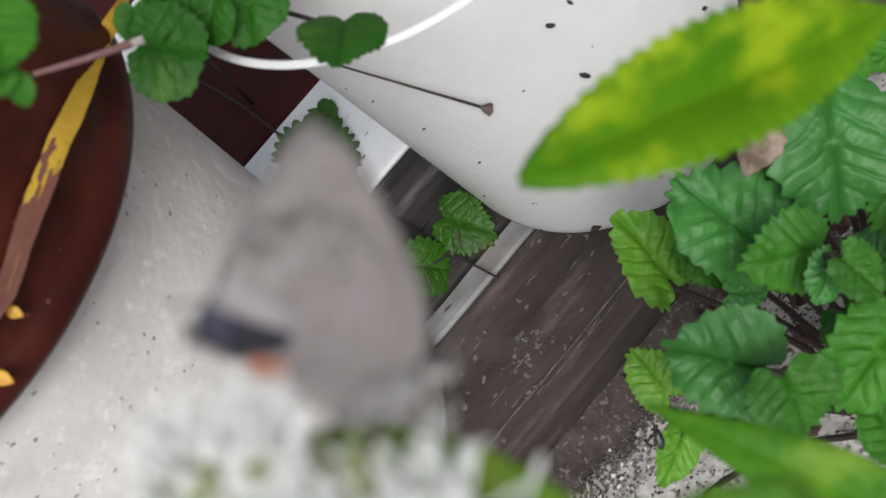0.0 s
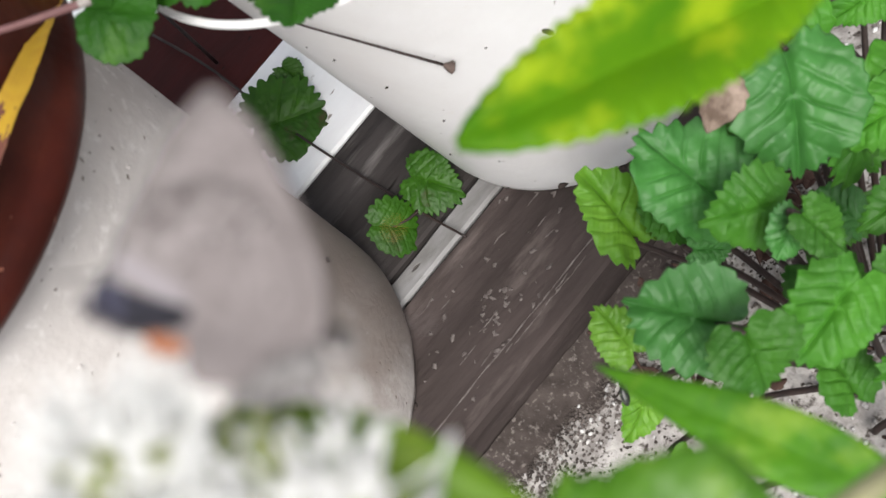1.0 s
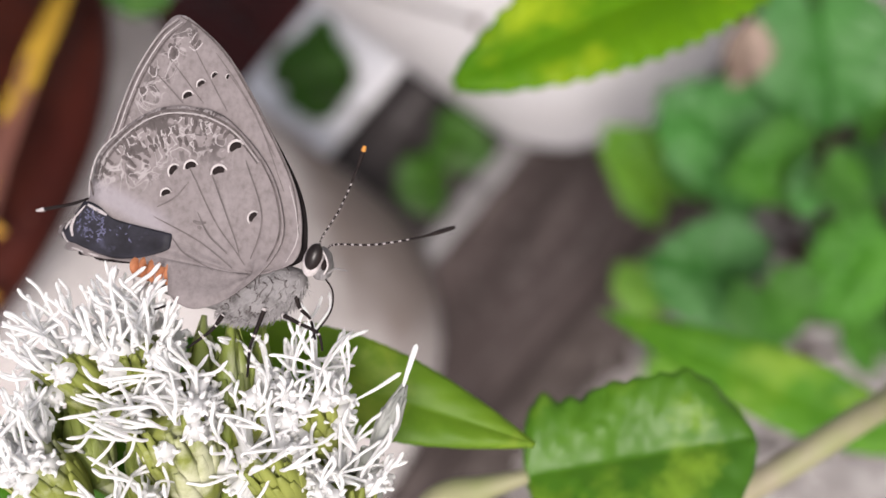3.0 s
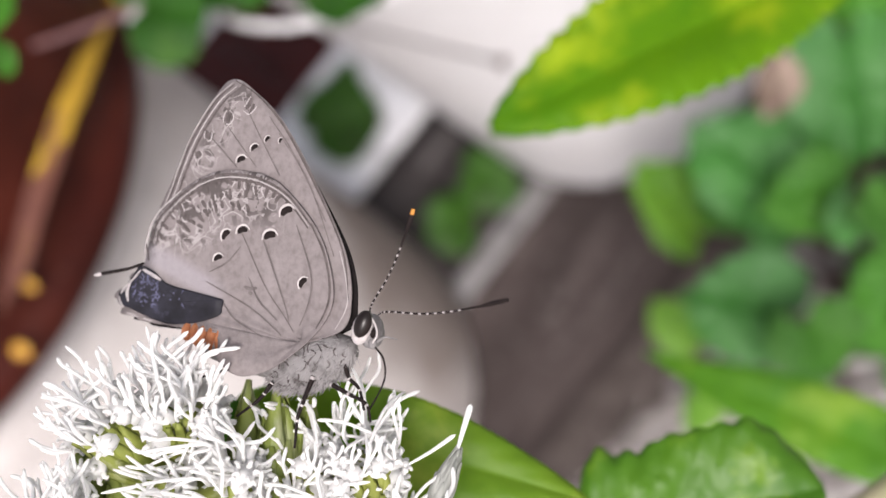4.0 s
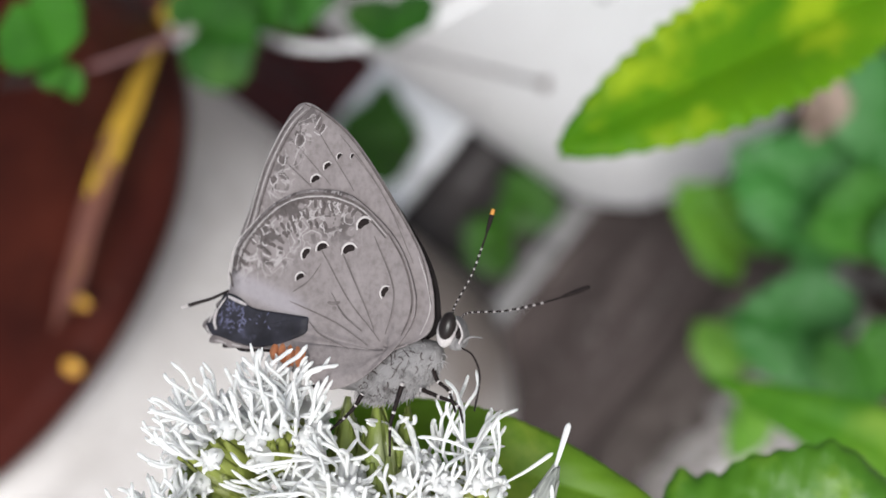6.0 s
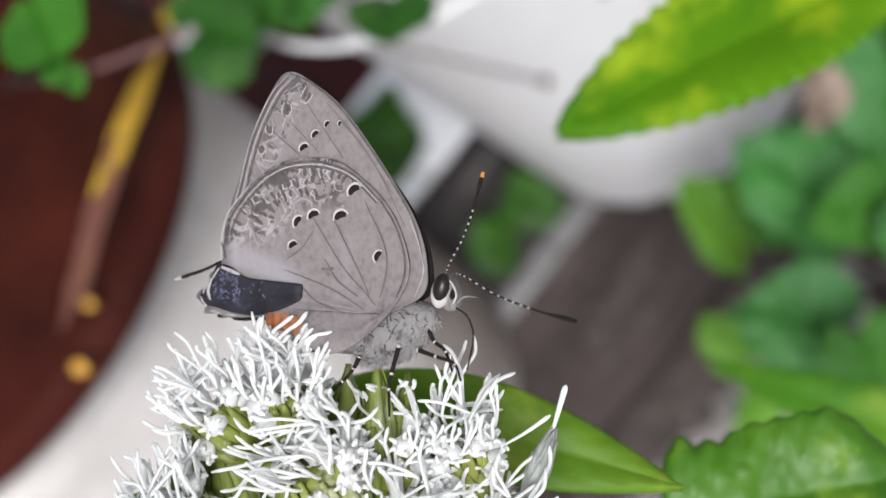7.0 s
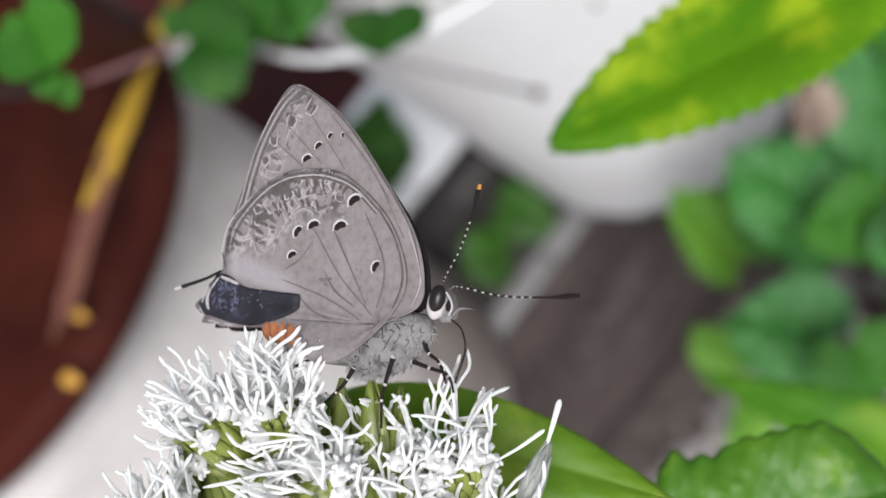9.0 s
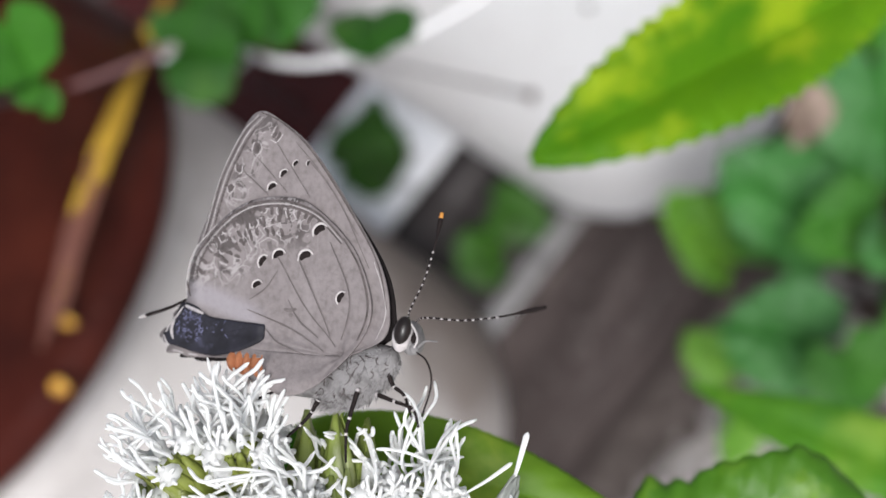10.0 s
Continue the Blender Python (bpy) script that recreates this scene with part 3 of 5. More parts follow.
# ---- pots ----
def white_pot():
    pot = thing("white_pot", pose(0.131, 0.308, 0.0), "tall white plastic plant pot with soil specks, on the boards", "plant pot")
    bm = bmesh.new()
    r = lambda z: 0.0712 + 0.130 * z
    lathe(bm, [(0, 0.002), (0.064, 0.002), (0.0685, 0.0005), (0.0705, 0.003), (r(0.01), 0.01), (r(0.1), 0.1), (r(0.2), 0.2), (r(0.3), 0.3), (r(0.3) + 0.006, 0.302), (r(0.33) + 0.006, 0.33),
               (r(0.33), 0.333), (r(0.30) - 0.004, 0.3), (r(0.29) - 0.005, 0.29), (0, 0.287)])
    part("body", bm, white_plastic, pot)
    bm = bmesh.new()
    lathe(bm, [(0, 0.2905), (r(0.29) - 0.0055, 0.2902), (r(0.29) - 0.0055, 0.2885), (0, 0.2885)], 48)
    part("soil", bm, soil, pot, "dark potting soil")
    bm = bmesh.new()
    c = Vector((0.0874 - 0.131, 0.2438 - 0.308, 0.2369))
    for off, rad in ((-0.00042, 0.00062), (0.00042, 0.00058)):
        pts = [c + Vector(((0.0717 + off) * math.cos(a), (0.0717 + off) * math.sin(a), -off * 0.6)) for a in [radians(135 + 190 * k / 80) for k in range(81)]]
        tube(bm, pts, rad, 8)
    part("handle", bm, white_plastic, pot, "thin white hoop of the pot's hanger")


def cement_pot():
    ped = thing("cement_pedestal", pose(-0.0985, 0.326, 0.0), "round pale cement pedestal, pitted, with brown shade painted on its right side, on the boards", "pedestal")
    bm = bmesh.new()
    lathe(bm, [(0, 0.001), (0.094, 0.001), (0.0975, 0.003), (0.0990, 0.008), (0.0983, 0.04), (0.0976, 0.08), (0.0969, 0.12), (0.0963, 0.16), (0.0958, 0.2), (0.0955, 0.2145), (0, 0.2145)], 160)
    for v in bm.verts:
        d = 0.0005 * noise.noise(v.co * 60) + 0.0003 * noise.noise(v.co * 200)
        h = Vector((v.co.x, v.co.y, 0))
        if h.length > 0.05:
            v.co += h.normalized() * d
    column = part("column", bm, cement_side_shade, ped)
    rng = random.Random(9)
    bm = bmesh.new()
    for k in range(170):
        a, z = radians(rng.gauss(-95, 32)), rng.uniform(0.004, 0.212)
        s = rng.uniform(0.0004, 0.0013)
        m = Matrix.Translation(((0.0982 - 0.012 * z) * math.cos(a), (0.0982 - 0.012 * z) * math.sin(a), z)) @ pose(0, 0, 0, 0, 0, math.degrees(a)) @ pose(0, 0, 0, rng.uniform(0, 180), 0, 0) @ Matrix.Diagonal((0.0004, s, s * rng.uniform(0.4, 1.0), 1))
        ball(bm, 2, m)
    for v in bm.verts:
        v.co += Vector(noise.noise_vector(v.co * 1100)) * 0.0007
    part("flake", bm, cement, column, "loose flakes of cement skin", kind="stuff")
    bm = bmesh.new()
    lathe(bm, [(0, 0.215), (0.0953, 0.215), (0.0959, 0.217), (0.0959, 0.228), (0.0940, 0.23), (0, 0.23)], 160)
    part("cap", bm, cement, ped)


def terracotta_pot():
    pot = thing("terracotta_pot", pose(-0.084, 0.297, 0.2300), "dark red-brown glazed terracotta pot standing on the cement pedestal", "plant pot")
    bm = bmesh.new()
    lathe(bm, [(0, 0), (0.0825, 0), (0.0870, 0.0020), (0.0888, 0.0050), (0.0886, 0.0095), (0.0872, 0.0115), (0.0866, 0.0145), (0.0868, 0.04), (0.0875, 0.09), (0.0835, 0.092), (0.0815, 0.08), (0, 0.079)], 128)
    part("body", bm, terracotta, pot)
    bm = bmesh.new()
    lathe(bm, [(0.0872, 0.088), (0.0915, 0.089), (0.0935, 0.095), (0.0935, 0.118), (0.0915, 0.121), (0.0855, 0.121), (0.0835, 0.117), (0.0835, 0.088), (0.0872, 0.088)], 128)
    part("rim", bm, terracotta, pot, "thick rolled rim")
    bm = bmesh.new()
    lathe(bm, [(0, 0.104), (0.0834, 0.103), (0.0834, 0.0795), (0, 0.0795)], 64)
    part("soil", bm, soil, pot, "dark potting soil")


white_pot()
cement_pot()
terracotta_pot()


# ---- trailing plants ----
VIEW = Vector((0.0, -0.641, 0.767))


def leafy_plant(name, spots, stems, label, category, seed, mats, base, jagged=0.09):
    rng = random.Random(seed)
    plant = thing(name, Matrix.Translation(base), label, category)
    base = Vector(base)
    for x, y, z, r, point, *own in spots:
        bm = bmesh.new()
        s = rng.randrange(9999)
        round_leaf(bm, r * MM, scallops=rng.choice((21, 25, 29)), depth=jagged, cup=rng.uniform(0.0, 0.15), notch=0.35, pucker=0.050, point=point, seed=s)
        n = VIEW + Vector((rng.uniform(-1, 1), rng.uniform(-1, 1), rng.uniform(-0.6, 0.6))) * 0.30
        mat = rng.choice(mats)
        if own and own[0] == "young":
            mat = leaf_fresh
        if own and own[0] == "pale":
            mat = leaf_soft
        if own and own[0] == "tilted":
            n = VIEW * 0.68 + NEAR.to_3x3() @ Vector((0, 0, 0.70))
        ob = part("leaf", bm, mat, plant, solid=0.0004)
        ob.matrix_basis = facing(Vector((x, y, z)) - base, n, (rng.uniform(-1, 1), rng.uniform(-1, 0.2), -0.8))
    for st, rad in stems:
        bm = bmesh.new()
        tube(bm, [q - base for q in smooth_path(st, 24)], lambda u, rr=rad: rr * (1.1 - 0.4 * u), 7)
        part("stem", bm, stem_dark, plant, "thin dark stem")
    return plant


# stalk end, tip, width as a share of the length, and the leaf's surface
MINT = [((0.0602, 0.1778, 0.0752), (0.0664, 0.2027, 0.0953), 0.82, leaf_fresh), ((0.0801, 0.1461, 0.1033), (0.0787, 0.1754, 0.1263), 1.0, leaf_blue),
        ((0.0863, 0.1263, 0.1212), (0.0671, 0.1374, 0.1285), 1.15, leaf_green), ((0.0788, 0.1149, 0.1396), (0.0786, 0.1027, 0.1300), 1.05, leaf_green),
        ((0.0813, 0.1186, 0.1318), (0.0679, 0.1157, 0.1284), 0.95, leaf_blue), ((0.1250, 0.1549, 0.1307), (0.1000, 0.1346, 0.1049), 1.0, leaf_blue),
        ((0.1424, 0.1441, 0.1084), (0.1111, 0.1259, 0.0915), 0.75, leaf_green), ((0.0450, 0.1103, 0.1321), (0.0317, 0.1320, 0.1481), 0.98, leaf_blue),
        ((0.0427, 0.1018, 0.1548), (0.0346, 0.0896, 0.1446), 1.35, leaf_green), ((0.0787, 0.0975, 0.1215), (0.0505, 0.0963, 0.1183), 0.95, leaf_green),
        ((0.0268, 0.1452, 0.0944), (0.0302, 0.1591, 0.1057), 1.05, leaf_fresh), ((0.0243, 0.1451, 0.0725), (0.0044, 0.1403, 0.0671), 0.70, leaf_fresh)]
MINT_UNDER = [((0.1005, 0.1753, 0.0801), (0.1230, 0.1724, 0.0796), 0.95, leaf_green), ((0.0663, 0.1592, 0.0830), (0.0748, 0.1511, 0.0772), 1.1, leaf_blue),
              ((0.0815, 0.1252, 0.0881), (0.0804, 0.1052, 0.0722), 0.95, leaf_green), ((0.0746, 0.1821, 0.0866), (0.0702, 0.1664, 0.0739), 0.9, leaf_green),
              ((0.1309, 0.1560, 0.0701), (0.1482, 0.1533, 0.0694), 1.0, leaf_green), ((0.1081, 0.1257, 0.0643), (0.1072, 0.1400, 0.0755), 1.0, leaf_blue),
              ((0.0155, 0.1265, 0.0597), (0.0090, 0.1279, 0.0606), 0.9, leaf_fresh), ((0.0549, 0.0857, 0.0840), (0.0614, 0.1011, 0.0967), 0.9, leaf_green),
              ((0.1745, 0.1623, 0.0894), (0.1561, 0.1663, 0.0911), 0.9, leaf_green), ((0.1330, 0.1480, 0.0900), (0.1210, 0.1300, 0.0780), 0.9, leaf_green), ((0.1525, 0.1710, 0.1071), (0.1271, 0.1770, 0.0985), 0.95, leaf_green)]
MINT_BESIDE = [((0.1406, 0.1261, 0.0987), (0.1168, 0.1324, 0.1017), 0.9, leaf_green), ((0.1149, 0.1026, 0.1090), (0.0939, 0.1074, 0.1111), 0.9, leaf_green), ((0.0934, 0.0898, 0.1107), (0.0717, 0.0903, 0.1093), 0.95, leaf_green), ((0.0786, 0.0741, 0.0977), (0.0597, 0.0812, 0.1018), 0.9, leaf_green), ((0.1731, 0.1297, 0.0833), (0.1761, 0.1464, 0.0968), 0.9, leaf_green), ((0.1482, 0.1062, 0.0801), (0.1287, 0.1082, 0.0802), 1.0, leaf_blue), ((0.1784, 0.1582, 0.0739), (0.1773, 0.1734, 0.0858), 0.9, leaf_green), ((0.1182, 0.1348, 0.0623), (0.0989, 0.1305, 0.0573), 1.0, leaf_green), ((0.1143, 0.0810, 0.0899), (0.0953, 0.0838, 0.0907), 1.0, leaf_green)]
ROOT = Vector((0.105, 0.127, -0.03))
LEAN = Vector((0.0029, -0.0028, -0.0020))  # the whole bush leans a little towards the open ground


def mint_plant():
    rng = random.Random(11)
    plant = thing("mint_plant", Matrix.Translation(ROOT), "bushy green plant with toothed heart-shaped leaves rooted in the ground", "plant")
    for base, tip, wide, mat in MINT + MINT_UNDER + MINT_BESIDE:
        base, tip = Vector(base) + LEAN - ROOT, Vector(tip) + LEAN - ROOT
        long = (tip - base).length
        bm = bmesh.new()
        heart_leaf(bm, long, long * wide, teeth=rng.choice((21, 23, 25)), seed=rng.randrange(9999))
        ob = part("leaf", bm, mat, plant, solid=0.0004)
        n = VIEW + Vector((rng.uniform(-1, 1), rng.uniform(-1, 1), rng.uniform(-0.6, 0.6))) * 0.22
        ob.matrix_basis = along(base, tip - base, n)
        bm = bmesh.new()
        way = (tip - base).normalized()
        foot = Vector((base.x * 0.35, base.y * 0.35, rng.uniform(0.0, 0.012)))
        tube(bm, smooth_path([foot, foot.lerp(base, 0.5) + Vector((0, 0.004, 0.008)), base - VIEW * 0.009 + way * 0.002, base + way * 0.003 - VIEW * 0.0008], 24), lambda u: 0.0013 * (1.15 - 0.5 * u), 7)
        part("stem", bm, stem_dark, plant, "thin dark stem")
    for st in ([(0.070, 0.100, -0.024), (0.085, 0.095, -0.008), (0.120, 0.110, 0.012)], [(0.052, 0.080, -0.026), (0.080, 0.085, -0.006), (0.125, 0.095, -0.012)], [(0.020, 0.130, -0.028), (0.024, 0.118, -0.010), (0.035, 0.105, 0.010)]):
        bm = bmesh.new()
        tube(bm, [q - ROOT for q in smooth_path(st, 24)], 0.0015, 7)
        part("stem", bm, stem_dark, plant, "thin dark stem")


mint_plant()


def leaf_litter():
    """Curled dark scraps of dead leaf and twig on the ground under the bushy plant."""
    rng = random.Random(52)
    bm = bmesh.new()
    for k in range(70):
        t = bmesh.new()
        ovate_leaf(t, rng.uniform(0.006, 0.016), rng.uniform(0.003, 0.008), teeth=3, tooth=0.2, fold=rng.uniform(-0.6, 0.8), curl=rng.uniform(-0.3, 0.5), n=10, half=3, seed=k)
        t.transform(pose(rng.uniform(0.035, 0.16), min(0.214, rng.gauss(0.178, 0.026)), -0.025 + rng.uniform(0, 0.006), rng.uniform(-40, 40), rng.uniform(-40, 40), rng.uniform(0, 360)))
        vs = {v: bm.verts.new(v.co) for v in t.verts}
        for f in t.faces:
            bm.faces.new([vs[v] for v in f.verts])
        t.free()
    for k in range(26):
        x, y = rng.uniform(0.03, 0.16), min(0.205, rng.gauss(0.15, 0.035))
        g = rng.uniform(0, 6.28)
        ln = rng.uniform(0.01, 0.035)
        tube(bm, smooth_path([(x, y, -0.024), (x + ln * 0.5 * math.cos(g), min(0.214, y + ln * 0.5 * math.sin(g)), -0.018), (x + ln * math.cos(g), min(0.214, y + ln * math.sin(g)), -0.022)], 8), 0.0007, 5)
    ob = part("leaf_litter", bm, litter_brown, label="dark withered leaf scraps and twigs under the green plant", kind="stuff", solid=0.0003)
    tagged(ob, category="leaf litter")


leaf_litter()


def beetle():
    bug_pose = facing((0.0180, 0.1445, 0.0762), VIEW, (0.5, 0.5, 0.6))
    ob = thing("beetle", bug_pose, "tiny dark beetle with paler streaks sitting on a leaf", "insect")
    bm = bmesh.new()
    blob(bm, (0, 0, 0.0009), (0.0036, 0.0016, 0.0011), None, 18, 12)
    part("body", bm, material("beetle_shell", (0.012, 0.014, 0.012), 0.35, (0.08, 0.10, 0.06), 900, low=0.52, high=0.60), ob)
    bm = bmesh.new()
    blob(bm, (0.0040, 0, 0.0008), (0.0010, 0.0009, 0.0007), None, 12, 8)
    part("head", bm, eye_black, ob)


beetle()

RUNNER = [(0.025, 0.422, 0.008, 25.5, 0.05), (0.0490, 0.4420, 0.008, 8.6, 0.4), (0.0445, 0.319, 0.009, 16.0, 0.05), (0.017, 0.317, 0.011, 14.8, 0.05)]
RUNNER_STEMS = [([(0.02, 0.56, 0.004), (0.025, 0.50, 0.004), (0.025, 0.422, 0.004), (0.028, 0.36, 0.004), (0.032, 0.31, 0.004), (0.035, 0.285, 0.003)], 0.0008),
                ([(0.032, 0.318, 0.004), (0.039, 0.320, 0.006), (0.0445, 0.319, 0.008)], 0.0008), ([(0.032, 0.315, 0.004), (0.024, 0.315, 0.007), (0.017, 0.317, 0.010)], 0.0008),
                ([(0.025, 0.425, 0.004), (0.040, 0.436, 0.005), (0.052, 0.443, 0.007)], 0.0008)]
leafy_plant("runner_plant", RUNNER, RUNNER_STEMS, "creeping runner with small scalloped leaves lying on the boards", "plant", 5, [leaf_olive], (0.025, 0.42, 0.0), 0.17)

UPPER = [(0.0066, 0.2203, 0.2591, 11.6, 0.0), (0.0292, 0.2228, 0.2480, 10.0, 0.0), (0.0171, 0.2315, 0.2582, 10.0, 0.0), (0.0343, 0.2350, 0.2384, 8.0, 0.0), (0.0081, 0.2341, 0.2615, 5.2, 0.1), (0.0368, 0.1958, 0.2428, 11.0, 0.0, "tilted"),
         (-0.0105, 0.1538, 0.3269, 7.4, 0.0, "pale"), (-0.0146, 0.1512, 0.3226, 2.6, 0.0, "pale"), (-0.0141, 0.1499, 0.3204, 2.5, 0.0, "pale"), (0.0210, 0.2230, 0.2538, 7.6, 0.0)]
UPPER_STEMS = [([(0.020, 0.30, 0.215), (0.022, 0.26, 0.236), (0.0210, 0.2246, 0.2522)], 0.0008), ([(0.03, 0.50, 0.002), (0.026, 0.42, 0.12), (0.020, 0.30, 0.215), (0.0074, 0.2220, 0.2570)], 0.0010), ([(0.026, 0.42, 0.12), (0.034, 0.30, 0.205), (0.0292, 0.2242, 0.2464)], 0.0010),
               ([(0.020, 0.30, 0.215), (0.022, 0.28, 0.226), (0.0172, 0.2332, 0.2568)], 0.0008), ([(0.034, 0.30, 0.205), (0.038, 0.26, 0.225), (0.0343, 0.2365, 0.2370)], 0.0008), ([(0.020, 0.30, 0.215), (0.014, 0.26, 0.245), (0.0081, 0.2355, 0.2602)], 0.0006), ([(0.034, 0.30, 0.205), (0.040, 0.235, 0.222), (0.0368, 0.1974, 0.2412)], 0.0008),
               ([(0.020, 0.30, 0.215), (-0.012, 0.262, 0.262), (-0.028, 0.205, 0.300), (-0.0100, 0.1545, 0.3238)], 0.0006), ([(-0.024, 0.180, 0.312), (-0.0150, 0.1525, 0.3216)], 0.0004), ([(-0.024, 0.180, 0.312), (-0.0145, 0.1510, 0.3194)], 0.0004)]
leafy_plant("leafy_plant", UPPER, UPPER_STEMS, "green plant with broad scalloped leaves growing up between the pots", "plant", 8, [leaf_deep], (0.03, 0.50, 0.0))


def cut_stalk():
    bm = bmesh.new()
    pts = smooth_path([(-0.0160, 0.2191, 0.2801), (-0.0060, 0.2168, 0.2745), (0.0054, 0.2129, 0.2695)], 20)
    tube(bm, pts, lambda u: 0.00065 + 0.0004 * u, 8, mats=lambda i: 1 if i >= 17 else 0)
    ob = part("cut_stalk", bm, [material("dull_pink_stalk", (0.20, 0.10, 0.10), 0.6, (0.14, 0.065, 0.065), 120), material("cut_pith", (0.38, 0.35, 0.33), 0.7, (0.26, 0.22, 0.21), 300)], label="dull pink cut stalk with a pale end above the terracotta pot")
    tagged(ob, category="stalk")


cut_stalk()


def dead_blade():
    bm = bmesh.new()
    n, half = 160, 9
    pts = smooth_path([(0.0175, 0.2509, 0.2578), (0.0037, 0.2793, 0.2370), (-0.0129, 0.2428, 0.2531), (-0.0278, 0.2274, 0.2576), (-0.0428, 0.2177, 0.2572), (-0.0589, 0.2112, 0.2538), (-0.0695, 0.2088, 0.2516)], n)
    rows = []
    for i, q in enumerate(pts):
        u = i / (n - 1)
        w = 0.0025 * (0.75 + 0.35 * math.sin(u * 3)) * min(1.0, (1 - u) * 5 + 0.15)
        way = (pts[min(i + 1, n - 1)] - pts[max(i - 1, 0)]).normalized()
        side = way.cross(VIEW).normalized()
        row = []
        for j in range(-half, half + 1):
            k = j / half
            frayed = 1 + 0.09 * noise.noise((u * 40, k * 0.4 + 3, 0)) + 0.05 * noise.noise((u * 110, k + 8, 0))
            lift = 0.0012 * abs(k) + 0.0004 * math.sin(u * 30 + k) + 0.0002 * math.cos(k * 19 + u * 3)
            row.append(bm.verts.new(q + side * w * k * frayed + VIEW * lift))
        rows.append(row)
    for i, (a, b) in enumerate(zip(rows, rows[1:])):
        for j in range(2 * half):
            f = bm.faces.new((a[j], a[j + 1], b[j + 1], b[j]))
            k, u = (j + 0.5) / half - 1, i / n
            withered = u - 0.56 + 0.20 * noise.noise((u * 9, k * 1.6, 2)) + 0.10 * noise.noise((u * 34, k * 5, 5)) + 0.07 * k * k
            f.material_index = 1 if withered > 0 else 0
    ob = part("dead_leaf", bm, [dead_yellow, dead_brown], label="long withered leaf blade, yellow turning brown, hanging over the terracotta pot", solid=0.0004)
    tagged(ob, category="leaf")
    bm = bmesh.new()
    tube(bm, [q - VIEW * 0.0001 for q in pts[::4]], lambda u: 0.0004 * (1.1 - u), 6)
    part("midrib", bm, dead_yellow, ob, "yellow withered midrib")


dead_blade()
for place, r in (((-0.0621, 0.2119, 0.2505), 0.0019), ((-0.0757, 0.2070, 0.2449), 0.0023), ((-0.0687, 0.2177, 0.2554), 0.0015)):
    bm = bmesh.new()
    ovate_leaf(bm, r * 2.2, r * 1.6, teeth=3, n=14, half=4)
    ob = part("petal", bm, petal_yellow, solid=0.0003)
    ob.matrix_basis = facing(place, VIEW, (0.2, -0.4, -0.5))
    tagged(ob, "small fallen yellow petal stuck to the foot of the terracotta pot", "petal", "fallen petals")


# ---- dried stalk and crumbs on the white pot ----
def dry_stalk():
    st = thing("dried_stalk", pose(0, 0, 0), "thin dried flower stalk leaning on the white pot", "stalk")
    bm = bmesh.new()
    tube(bm, smooth_path([(0.0425, 0.2840, 0.1710), (0.0436, 0.2690, 0.1730), (0.0519, 0.2575, 0.1600), (0.0595, 0.2498, 0.1469), (0.0660, 0.2441, 0.1352)], 20), lambda u: 0.0003 + 0.0003 * u, 6)
    part("stem", bm, stem_dark, st)
    bm = bmesh.new()
    lathe(bm, [(0, 0), (0.0008, 0.0002), (0.0013, 0.0014), (0.0020, 0.0030), (0.0023, 0.0036), (0.0017, 0.0030), (0.0009, 0.0016), (0, 0.0012)], 14)
    for v in bm.verts:
        v.co += Vector(noise.noise_vector(v.co * 800)) * 0.0004
    bm.transform(along((0.0660, 0.2440, 0.1348), (0.3, -0.2, -0.5), VIEW) @ pose(0, 0, 0, 0, 90, 0))
    part("cup", bm, material("dark_husk", (0.14, 0.10, 0.085), 0.85, (0.05, 0.035, 0.03), 500), st)


dry_stalk()


def crumbs():
    rng = random.Random(21)
    bm = bmesh.new()
    cx, cy = 0.131, 0.308
    for z, x, s in ((0.1238, 0.0974, 1.0), (0.1577, 0.0946, 0.8), (0.1617, 0.1024, 0.6), (0.0973, 0.1502, 0.7), (0.010, 0.0790, 1.2), (0.004, 0.100, 0.9)):
        r = 0.0712 + 0.130 * z
        y = cy - math.sqrt(max(1e-6, r * r - (x - cx) ** 2))
        m = Matrix.Translation((x, y, z)) @ pose(0, 0, 0, rng.uniform(0, 90), rng.uniform(0, 90), 0) @ Matrix.Diagonal((0.0030 * s, 0.0013 * s, 0.0010 * s, 1))
        ball(bm, 2, m)
    for k in range(26):
        z = rng.uniform(0.0, 0.24)
        a = rng.uniform(3.3, 5.6)
        r = 0.0712 + 0.130 * z
        s = rng.uniform(0.0002, 0.0006)
        ball(bm, 1, Matrix.Translation((cx + r * math.cos(a), cy + r * math.sin(a), z)) @ Matrix.Diagonal((s * 1.6, s, s, 1)))
    for v in bm.verts:
        v.co += Vector(noise.noise_vector(v.co * 900)) * 0.0003
    ob = part("soil_crumbs", bm, soil, label="dark crumbs of soil stuck to the white pot", kind="stuff")
    tagged(ob, category="soil")


crumbs()


